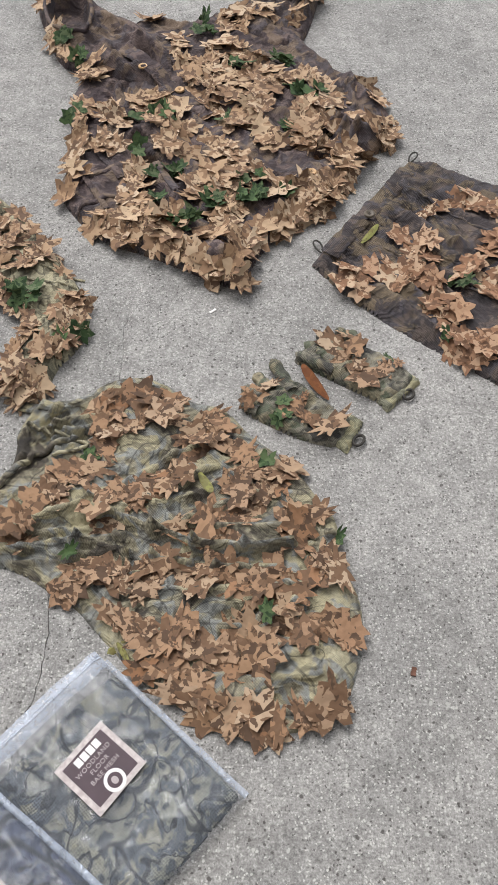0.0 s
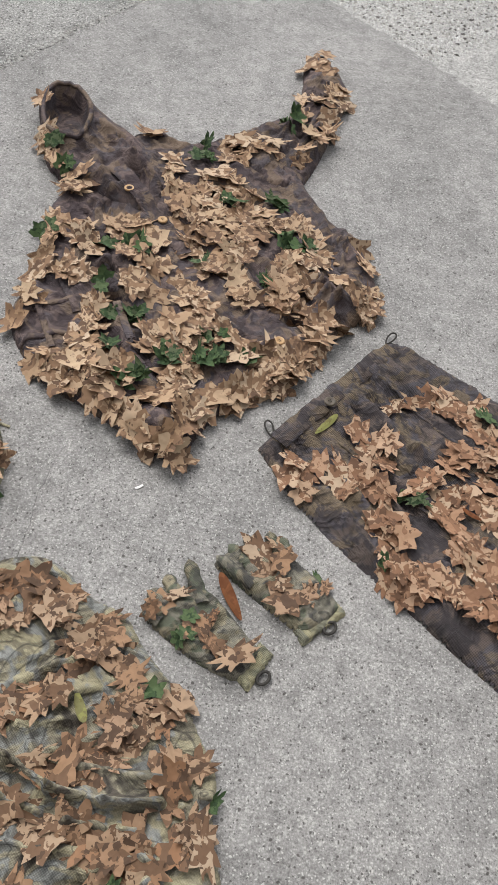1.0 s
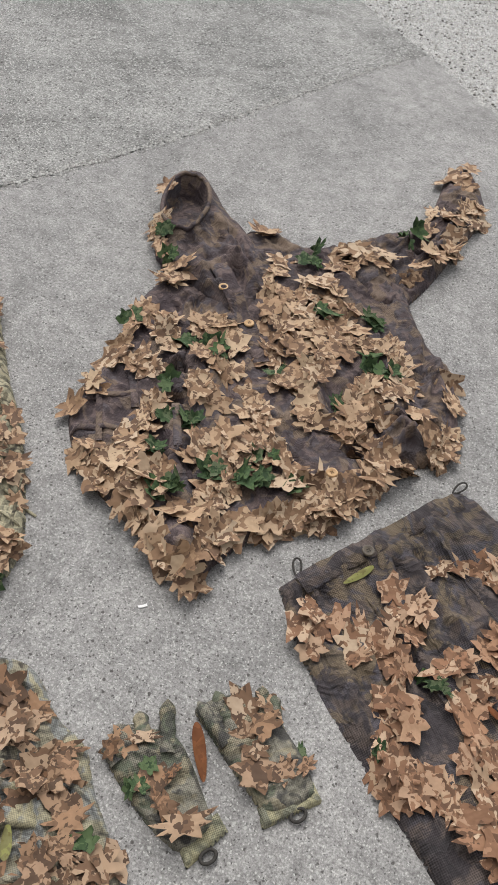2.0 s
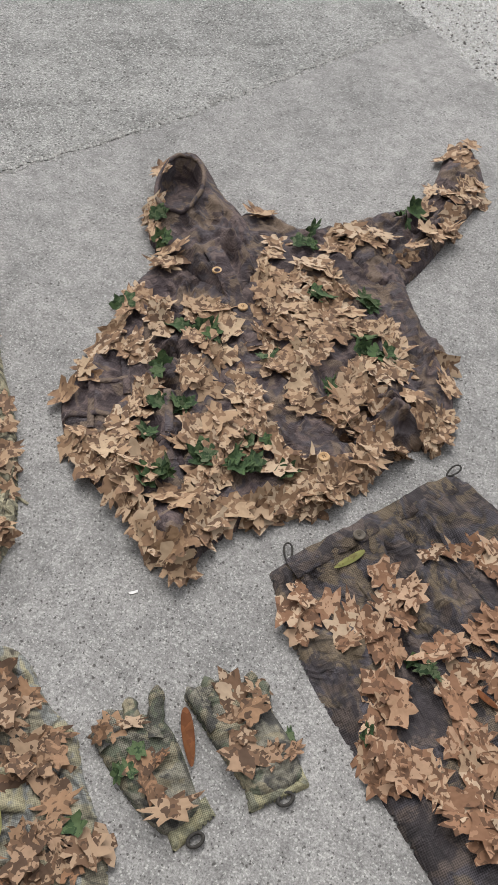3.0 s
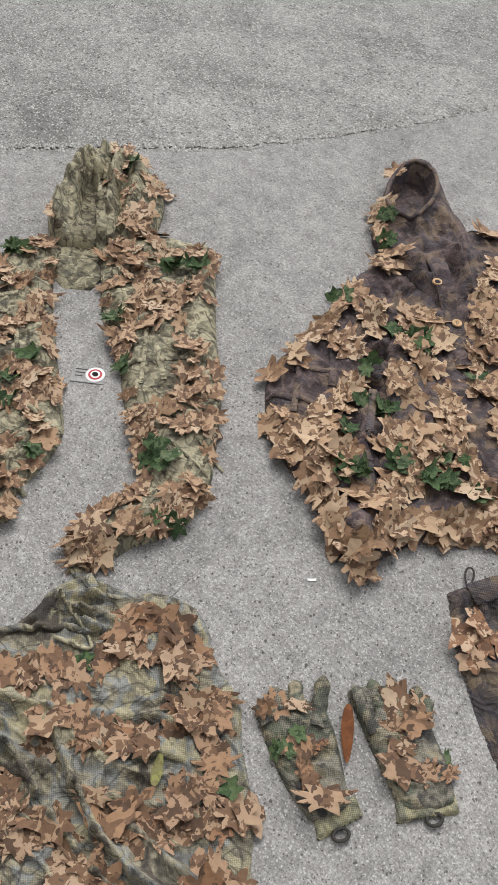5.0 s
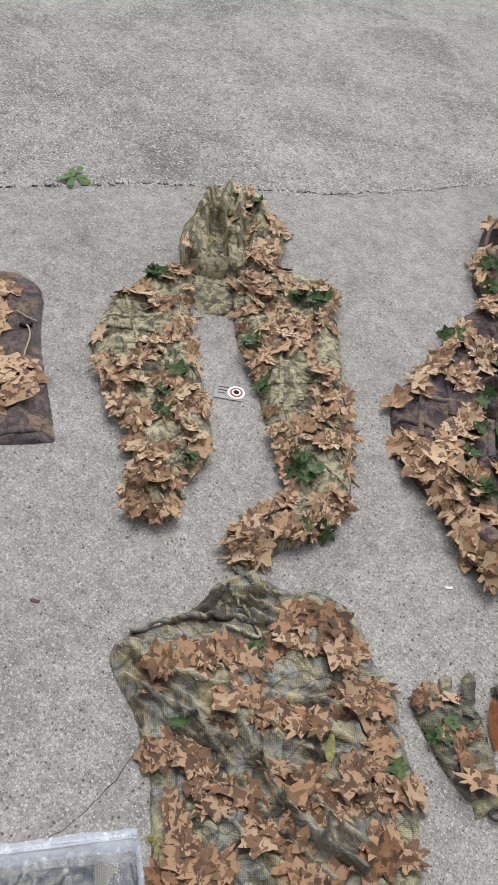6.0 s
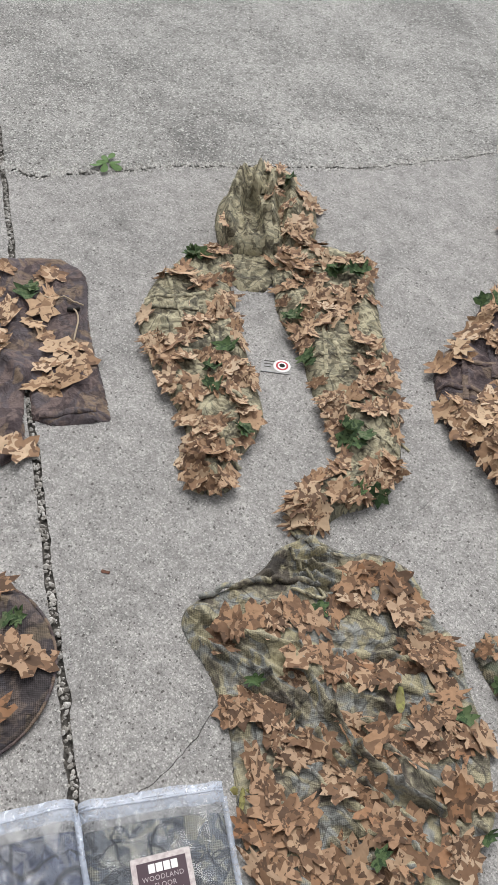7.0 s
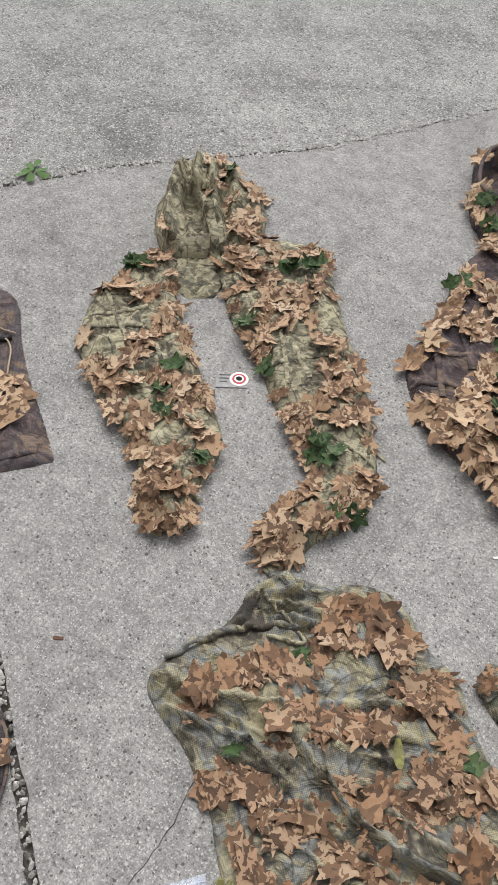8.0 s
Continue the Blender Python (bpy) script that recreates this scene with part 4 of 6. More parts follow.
# ---- the hooded sleeves: a hood, a bib and two long sleeve panels ----
def build_hood_cape():
    ox, oy = -0.70, 1.50
    cape = thing("hooded_shrug", ox, oy, "olive camouflage hooded shrug with long sleeves and brown leaves", "hooded shrug")
    left = Drape([(-0.96, 1.70), (-1.054, 1.610), (-1.059, 1.554), (-1.050, 1.496), (-1.047, 1.434), (-1.009, 1.347), (-0.974, 1.291), (-0.903, 1.245), (-0.837, 1.198), (-0.762, 1.165),
                  (-0.690, 1.133), (-0.620, 1.081), (-0.577, 1.011), (-0.529, 0.982), (-0.481, 1.013), (-0.467, 1.055), (-0.511, 1.090), (-0.511, 1.154), (-0.522, 1.212), (-0.543, 1.263),
                  (-0.614, 1.322), (-0.688, 1.385), (-0.768, 1.452), (-0.850, 1.524), (-0.912, 1.593)], 0.028, 0.05, 0.010, 12.0, (0.8, 1.2, 40), seed=11.0)
    right = Drape([(-0.90, 1.72), (-0.845, 1.861), (-0.750, 1.898), (-0.682, 1.940), (-0.608, 1.844), (-0.534, 1.754), (-0.465, 1.671), (-0.404, 1.614), (-0.323, 1.507), (-0.264, 1.416),
                   (-0.227, 1.359), (-0.200, 1.276), (-0.215, 1.203), (-0.255, 1.148), (-0.263, 1.093), (-0.287, 1.063), (-0.337, 1.059), (-0.362, 1.116), (-0.350, 1.198), (-0.324, 1.253),
                   (-0.380, 1.314), (-0.455, 1.364), (-0.519, 1.407), (-0.586, 1.478), (-0.661, 1.520), (-0.737, 1.568), (-0.812, 1.654)], 0.028, 0.05, 0.010, 12.0, (0.8, 1.2, 50), seed=13.0)
    hood = Drape([(-1.000, 1.662), (-1.090, 1.740), (-1.140, 1.817), (-1.168, 1.905), (-1.192, 1.995), (-1.188, 2.050), (-1.145, 2.078), (-1.072, 2.080), (-0.970, 2.045), (-0.905, 2.000), (-0.838, 1.900), (-0.826, 1.820),
                  (-0.880, 1.740), (-0.960, 1.664)], 0.046, 0.045, 0.014, 9.0, (0.5, 1.5, -45),
                 ridges=((-1.128, 2.012, -0.959, 1.81, 0.014, 0.026), (-0.959, 1.81, -0.861, 1.706, 0.014, 0.022), (-1.093, 1.794, -0.988, 1.689, 0.013, 0.024), (-1.129, 1.798, -1.053, 1.699, 0.012, 0.018),
                         (-1.178, 1.983, -1.111, 1.857, 0.013, 0.024), (-1.15, 2.06, -1.19, 2.02, 0.012, 0.016), (-1.03, 2.02, -0.93, 1.90, 0.015, 0.018), (-1.07, 1.76, -0.99, 1.67, 0.010, 0.014)) + pleats(-1.17, 2.06, -0.95, 1.72, 0.22, 7, 0.012, 0.030, 7, 0.7),
                 rims=((-1.025, 1.832, 0.120, 0.032, -48, 0.010, 0.010, 0.004),), seed=15.0)
    bib = Drape([(-1.003, 1.675), (-0.896, 1.790), (-0.785, 1.632), (-0.889, 1.555)], 0.012, 0.03, 0.012, 12.0, (1, 0.6, -50), seed=17.0, smooth=1)
    alls = [left, right, hood, bib]
    part("sleeve", left.mesh("sleeve", OLIVE_CLOTH, 0.0055, ox, oy), cape)
    part("sleeve", right.mesh("sleeve", OLIVE_CLOTH, 0.0055, ox, oy), cape)
    part("hood", hood.mesh("hood", OLIVE_CLOTH, 0.005, ox, oy), cape, "crumpled olive hood")
    part("bib", bib.mesh("bib", OLIVE_CLOTH, 0.007, ox, oy), cape, "plain olive cloth bib")
    for x0, y0, x1, y1, w in ((-1.03, 1.47, -0.88, 1.36, 0.012), (-1.01, 1.36, -0.90, 1.47, 0.012), (-0.99, 1.33, -0.87, 1.41, 0.010), (-0.60, 1.60, -0.47, 1.49, 0.013), (-0.57, 1.47, -0.46, 1.59, 0.012),
                              (-0.63, 1.62, -0.50, 1.45, 0.010), (-0.53, 1.64, -0.40, 1.52, 0.010), (-0.72, 1.24, -0.60, 1.25, 0.012), (-0.30, 1.46, -0.25, 1.35, 0.006), (-0.34, 1.42, -0.23, 1.40, 0.006),
                              (-0.35, 1.37, -0.24, 1.36, 0.006), (-0.60, 1.12, -0.49, 1.10, 0.012), (-0.89, 1.73, -0.79, 1.64, 0.012), (-0.80, 1.70, -0.70, 1.62, 0.010), (-0.86, 1.42, -0.76, 1.34, 0.010)):
        part("webbing", strap("webbing", alls, x0, y0, x1, y1, w, OLIVE_CLOTH, ox, oy, 0.002, 0.0015), cape)
    for x0, y0, x1, y1, w in ((-1.095, 1.973, -1.03, 1.897, 0.024), (-1.03, 1.897, -0.959, 1.81, 0.026), (-0.959, 1.81, -0.865, 1.71, 0.024)):
        part("cord_channel", strap("cord_channel", alls, x0, y0, x1, y1, w, OLIVE_CLOTH, ox, oy, 0.004), cape)
    cord = []
    for k in range(14):
        u = k / 13
        x, y = -0.905 + 0.05 * u + 0.01 * math.sin(9 * u), 1.80 - 0.12 * u
        cord.append((x - ox, y - oy, top_of(alls, x, y) + 0.006))
    part("drawcord", tube("drawcord", cord, 0.0028, OLIVE_CLOTH), cape)
    r = random.Random(9)
    hem_leaves(cape, alls, VEST_LEAVES, right, 0.045, ox, oy, 0.031, r)
    hem_leaves(cape, alls, VEST_LEAVES, left, 0.05, ox, oy, 0.031, r, 0.5)
    sew(cape, alls, VEST_LEAVES, (
            (-0.924, 1.993), (-0.955, 1.993), (-1.043, 2.010), (-1.059, 2.070), (-1.086, 2.054), (-0.665, 1.860), (-0.697, 1.865), (-0.879, 1.870), (-0.901, 1.975), (-0.912, 1.954), (-0.946, 1.871), (-0.964, 1.903),
            (-1.012, 1.925), (-0.605, 1.766), (-0.623, 1.765), (-0.707, 1.837), (-0.739, 1.798), (-0.759, 1.770), (-0.786, 1.823), (-0.796, 1.768), (-0.818, 1.757), (-0.822, 1.833), (-0.843, 1.758), (-0.849, 1.843),
            (-0.864, 1.828), (-0.897, 1.853), (-0.901, 1.830), (-0.553, 1.644), (-0.599, 1.646), (-0.607, 1.685), (-0.621, 1.719), (-0.631, 1.639), (-0.644, 1.713), (-0.648, 1.677), (-0.657, 1.623), (-0.673, 1.646),
            (-0.684, 1.675), (-0.698, 1.630), (-0.716, 1.709), (-0.742, 1.718), (-0.755, 1.656), (-0.758, 1.686), (-0.773, 1.722), (-0.805, 1.725), (-0.837, 1.729), (-0.973, 1.633)), ox, oy, 0.0325, 13, r, 0.003, 0.010, 0.3)
    sew(cape, alls, VEST_LEAVES, (
            (-1.017, 1.661), (-1.020, 1.640), (-1.051, 1.665), (-1.061, 1.646), (-1.079, 1.637), (-0.393, 1.504), (-0.398, 1.539), (-0.425, 1.541), (-0.446, 1.535), (-0.463, 1.584), (-0.463, 1.612), (-0.491, 1.615),
            (-0.496, 1.596), (-0.592, 1.608), (-0.617, 1.540), (-0.620, 1.596), (-0.633, 1.511), (-0.641, 1.562), (-0.679, 1.602), (-0.918, 1.517), (-0.985, 1.586), (-0.323, 1.455), (-0.333, 1.434), (-0.354, 1.415),
            (-0.379, 1.404), (-0.393, 1.478), (-0.404, 1.443), (-0.414, 1.498), (-0.419, 1.480), (-0.422, 1.421), (-0.430, 1.395), (-0.604, 1.496), (-0.631, 1.484), (-0.802, 1.456), (-0.825, 1.449), (-0.832, 1.412),
            (-0.840, 1.480), (-0.855, 1.451), (-0.860, 1.493), (-0.922, 1.497), (-0.946, 1.490), (-0.983, 1.487), (-1.004, 1.500), (-1.013, 1.475), (-1.056, 1.467), (-0.230, 1.278)), ox, oy, 0.0325, 13, r, 0.003, 0.010, 0.3)
    sew(cape, alls, VEST_LEAVES, (
            (-0.237, 1.303), (-0.241, 1.321), (-0.271, 1.284), (-0.381, 1.297), (-0.390, 1.359), (-0.407, 1.319), (-0.420, 1.355), (-0.445, 1.345), (-0.450, 1.376), (-0.636, 1.283), (-0.658, 1.301), (-0.660, 1.325),
            (-0.680, 1.294), (-0.682, 1.331), (-0.683, 1.265), (-0.697, 1.314), (-0.731, 1.323), (-0.740, 1.301), (-0.744, 1.284), (-0.818, 1.339), (-0.828, 1.373), (-0.830, 1.299), (-0.839, 1.277), (-0.840, 1.332),
            (-0.845, 1.371), (-0.869, 1.377), (-0.233, 1.213), (-0.244, 1.194), (-0.245, 1.254), (-0.258, 1.181), (-0.281, 1.171), (-0.319, 1.252), (-0.338, 1.257), (-0.340, 1.170), (-0.344, 1.209), (-0.357, 1.171),
            (-0.549, 1.215), (-0.570, 1.220), (-0.596, 1.232), (-0.597, 1.149), (-0.639, 1.254), (-0.675, 1.234), (-0.687, 1.186), (-0.691, 1.159), (-0.721, 1.205), (-0.756, 1.173)), ox, oy, 0.0325, 13, r, 0.003, 0.010, 0.3)
    sew(cape, alls, VEST_LEAVES, (
            (-0.776, 1.258), (-0.784, 1.185), (-0.796, 1.249), (-0.817, 1.230), (-0.832, 1.260), (-0.843, 1.219), (-0.853, 1.251), (-0.875, 1.244), (-0.879, 1.227), (-0.906, 1.257), (-0.259, 1.083), (-0.280, 1.093),
            (-0.290, 1.075), (-0.303, 1.064), (-0.313, 1.046), (-0.323, 1.124), (-0.324, 1.103), (-0.338, 1.091), (-0.346, 1.114), (-0.458, 1.046), (-0.520, 1.095), (-0.540, 1.089), (-0.552, 1.025), (-0.569, 1.084),
            (-0.578, 1.066), (-0.595, 1.116), (-0.602, 1.055), (-0.608, 1.082), (-0.616, 1.121), (-0.646, 1.116), (-0.672, 1.128), (-0.475, 0.991), (-0.513, 1.007), (-0.531, 0.982), (-0.537, 1.007), (-0.550, 0.985)), ox, oy, 0.0325, 13, r, 0.003, 0.010, 0.3)
    for x, y in ((-1.040, 1.585), (-1.027, 1.563), (-0.709, 1.767), (-0.685, 1.789), (-0.653, 1.812), (-0.722, 1.351), (-0.686, 1.542), (-0.997, 1.992), (-0.575, 1.467), (-0.721, 1.263), (-0.693, 1.224), (-0.503, 1.171), (-0.355, 1.331), (-0.336, 1.314), (-0.344, 1.301), (-0.212, 1.202)):
        for k in range(2):
            put_leaf(cape, alls, GREEN_LEAVES, *on_cloth(alls, x + r.gauss(0, 0.011), y + r.gauss(0, 0.011), 0.025), ox, oy, 0.027, 18, r, 0.010 + 0.005 * k)
    return cape


build_hood_cape()


# ---- the mesh cape, folded over itself ----
def build_cape():
    ox, oy = 0.0, 0.75
    cape = thing("mesh_cape", ox, oy, "woodland camouflage mesh cape with brown leaves, folded on concrete", "cape")
    fold = ((-0.122, 0.817, -0.031, 0.775, 0.010, 0.026), (-0.031, 0.775, 0.041, 0.746, 0.009, 0.030), (0.041, 0.746, 0.127, 0.738, 0.009, 0.030), (0.127, 0.738, 0.241, 0.757, 0.010, 0.032), (0.241, 0.757, 0.294, 0.778, 0.012, 0.026),
            (-0.300, 0.728, -0.154, 0.752, 0.009, 0.028), (-0.154, 0.752, -0.026, 0.722, 0.009, 0.026), (-0.026, 0.722, 0.08, 0.706, 0.009, 0.020), (0.08, 0.706, 0.18, 0.712, 0.009, 0.012), (-0.265, 0.781, -0.144, 0.834, 0.010, 0.020),
            (-0.263, 0.708, -0.15, 0.724, 0.008, 0.014), (-0.144, 0.834, -0.122, 0.78, 0.009, 0.018), (0.05, 0.785, 0.24, 0.790, 0.010, 0.012), (-0.08, 0.88, 0.00, 0.80, 0.010, 0.012),
            (-0.02, 0.64, 0.12, 0.60, 0.012, 0.010), (-0.10, 0.66, 0.22, 0.675, 0.010, 0.010), (-0.285, 0.925, -0.19, 0.965, 0.012, 0.020), (-0.25, 1.02, -0.19, 1.045, 0.018, 0.018), (-0.30, 0.985, -0.20, 1.0, 0.012, 0.014),
            (0.05, 0.97, 0.12, 0.86, 0.010, 0.010), (-0.04, 1.05, 0.0, 0.93, 0.010, 0.010), (0.20, 0.68, 0.26, 0.48, 0.012, 0.008), (0.08, 0.52, 0.24, 0.57, 0.012, 0.008), (-0.345, 0.765, -0.33, 0.775, 0.025, 0.020))
    fold = tuple((*f[:4], 0.72 * f[4], f[5]) for f in fold) + pleats(-0.29, 0.97, -0.17, 1.04, 0.13, 8, 0.007, 0.016, 6, 0.7) + pleats(-0.33, 0.75, -0.05, 0.755, 0.10, 7, 0.006, 0.012, 2, 0.5) + pleats(0.10, 0.56, 0.24, 0.60, 0.22, 8, 0.008, 0.007, 12, 0.8) + pleats(-0.10, 0.80, 0.12, 0.92, 0.22, 9, 0.008, 0.008, 13, 0.7)
    cloth = Drape([(-0.355, 0.739), (-0.362, 0.787), (-0.319, 0.863), (-0.296, 0.935), (-0.310, 1.000), (-0.262, 1.059), (-0.198, 1.070), (-0.141, 1.117), (-0.081, 1.133), (-0.030, 1.111),
                   (0.019, 1.065), (0.089, 1.051), (0.124, 1.002), (0.167, 0.961), (0.220, 0.918), (0.250, 0.863), (0.290, 0.811), (0.291, 0.756), (0.297, 0.713), (0.321, 0.661), (0.323, 0.592),
                   (0.313, 0.545), (0.287, 0.482), (0.260, 0.451), (0.191, 0.438), (0.131, 0.437), (0.079, 0.454), (0.025, 0.479), (-0.031, 0.514), (-0.072, 0.559), (-0.113, 0.597), (-0.146, 0.636),
                   (-0.198, 0.665), (-0.243, 0.696), (-0.312, 0.715)], 0.011, 0.030, 0.010, 9.0, (0.7, 1.3, 0), ridges=fold,
                  pits=((0.24, 0.757, 0.03, 0.8), (-0.255, 0.95, 0.03, 0.8), (-0.05, 0.722, 0.02, 0.7), (0.06, 0.718, 0.02, 0.7)), seed=31.0)
    part("cloth", cloth.mesh("cloth", CAPE_CLOTH, 0.005, ox, oy), cape)
    # gathered elastic cord along the opening
    cord = []
    for k in range(40):
        u = k / 39
        x, y = -0.355 + 0.17 * u, 0.80 + 0.17 * u + 0.03 * math.sin(3.1 * u)
        cord.append((x - ox + 0.004 * math.sin(30 * u), y - oy, top_of([cloth], x, y) + 0.010 + 0.004 * math.sin(47 * u)))
    part("elastic_cord", tube("elastic_cord", cord, 0.0065, CAPE_CLOTH), cape, "gathered elastic edge")
    cord = []
    for k in range(22):
        u = k / 21
        x, y = -0.225 + 0.06 * math.sin(4.4 * u), 0.925 + 0.07 * u
        cord.append((x - ox, y - oy, top_of([cloth], x, y) + 0.006))
    part("drawcord", tube("drawcord", cord, 0.004, OLIVE_CLOTH), cape)
    part("tie", strap("tie", [cloth], -0.325, 1.055, -0.24, 1.035, 0.022, CAPE_CLOTH, ox, oy, 0.008), cape)
    r = random.Random(8)
    sew(cape, [cloth], RUST_LEAVES, (
            (-0.008, 1.040), (-0.014, 1.066), (-0.043, 1.060), (-0.066, 1.044), (-0.073, 1.075), (-0.101, 1.070), (-0.126, 1.028), (-0.157, 1.048), (0.214, 0.910), (0.132, 0.904), (0.124, 0.932), (0.108, 0.951),
            (0.084, 0.970), (0.083, 1.000), (0.068, 0.975), (0.058, 1.020), (0.044, 0.960), (0.038, 0.936), (0.035, 0.985), (0.020, 0.970), (0.000, 0.903), (-0.014, 1.009), (-0.031, 1.019), (-0.071, 1.008),
            (-0.094, 0.998), (-0.117, 0.988), (-0.131, 0.963), (-0.137, 0.948), (-0.148, 1.007), (-0.186, 0.901), (0.253, 0.812), (0.245, 0.808), (0.222, 0.782), (0.216, 0.816), (0.200, 0.799), (0.194, 0.896),
            (0.186, 0.878), (0.163, 0.859), (0.148, 0.832), (0.140, 0.891), (0.133, 0.832), (0.119, 0.798), (0.118, 0.850), (0.117, 0.877), (0.106, 0.868), (0.089, 0.801)), ox, oy, 0.0345, 5, r, 0.003, 0.004, 0.2)
    sew(cape, [cloth], RUST_LEAVES, (
            (0.066, 0.805), (0.060, 0.780), (0.017, 0.889), (-0.014, 0.884), (-0.024, 0.866), (-0.027, 0.848), (-0.058, 0.857), (-0.071, 0.839), (-0.088, 0.852), (-0.103, 0.786), (-0.119, 0.795), (-0.124, 0.838),
            (-0.129, 0.812), (-0.167, 0.878), (-0.200, 0.891), (-0.206, 0.828), (-0.219, 0.864), (-0.232, 0.846), (-0.244, 0.828), (-0.252, 0.785), (-0.274, 0.789), (0.284, 0.701), (0.271, 0.717), (0.264, 0.725),
            (0.248, 0.693), (0.215, 0.765), (0.184, 0.662), (0.177, 0.700), (0.163, 0.669), (0.149, 0.692), (0.142, 0.661), (0.121, 0.684), (0.106, 0.699), (0.097, 0.772), (0.085, 0.691), (0.075, 0.763),
            (0.063, 0.699), (0.057, 0.675), (0.053, 0.763), (0.036, 0.683), (0.024, 0.763), (0.008, 0.779), (0.006, 0.706), (-0.009, 0.714), (-0.029, 0.690), (-0.044, 0.705)), ox, oy, 0.0345, 5, r, 0.003, 0.004, 0.2)
    sew(cape, [cloth], RUST_LEAVES, (
            (-0.056, 0.674), (-0.079, 0.689), (-0.100, 0.689), (-0.115, 0.697), (-0.135, 0.689), (-0.152, 0.704), (-0.154, 0.665), (-0.168, 0.665), (-0.255, 0.743), (-0.274, 0.743), (-0.282, 0.768), (0.299, 0.597),
            (0.285, 0.582), (0.273, 0.611), (0.245, 0.603), (0.224, 0.589), (0.211, 0.596), (0.198, 0.632), (0.191, 0.647), (0.184, 0.617), (0.177, 0.588), (0.163, 0.581), (0.163, 0.553), (0.150, 0.546),
            (0.136, 0.602), (0.109, 0.587), (0.082, 0.559), (0.062, 0.566), (0.040, 0.608), (0.036, 0.558), (0.020, 0.586), (0.001, 0.579), (-0.019, 0.572), (-0.033, 0.659), (-0.049, 0.596), (-0.070, 0.607),
            (-0.078, 0.614), (0.273, 0.487), (0.267, 0.494), (0.260, 0.474), (0.240, 0.461), (0.227, 0.461), (0.214, 0.468), (0.182, 0.448), (0.157, 0.448), (0.150, 0.473)), ox, oy, 0.0345, 5, r, 0.003, 0.004, 0.2)
    sew(cape, [cloth], RUST_LEAVES, (
            (0.124, 0.460), (0.110, 0.539), (0.106, 0.441), (0.086, 0.472), (0.073, 0.466), (0.065, 0.498), (0.052, 0.505), (0.038, 0.518), (0.033, 0.491), (0.004, 0.537), (-0.029, 0.530)), ox, oy, 0.0345, 5, r, 0.003, 0.004, 0.2)
    for x, y in ((-0.158, 0.924), (-0.166, 0.728), (0.163, 0.919), (0.166, 0.624), (0.287, 0.765)):
        put_leaf(cape, [cloth], GREEN_LEAVES, x, y, ox, oy, 0.026, 6, r, 0.004)
    for x, y in ((0.056, 0.871), (-0.058, 0.554), (-0.08, 0.565)):
        put_leaf(cape, [cloth], OLIVE_LEAVES, x, y, ox, oy, 0.028, 3, r, 0.002)
    return cape


build_cape()


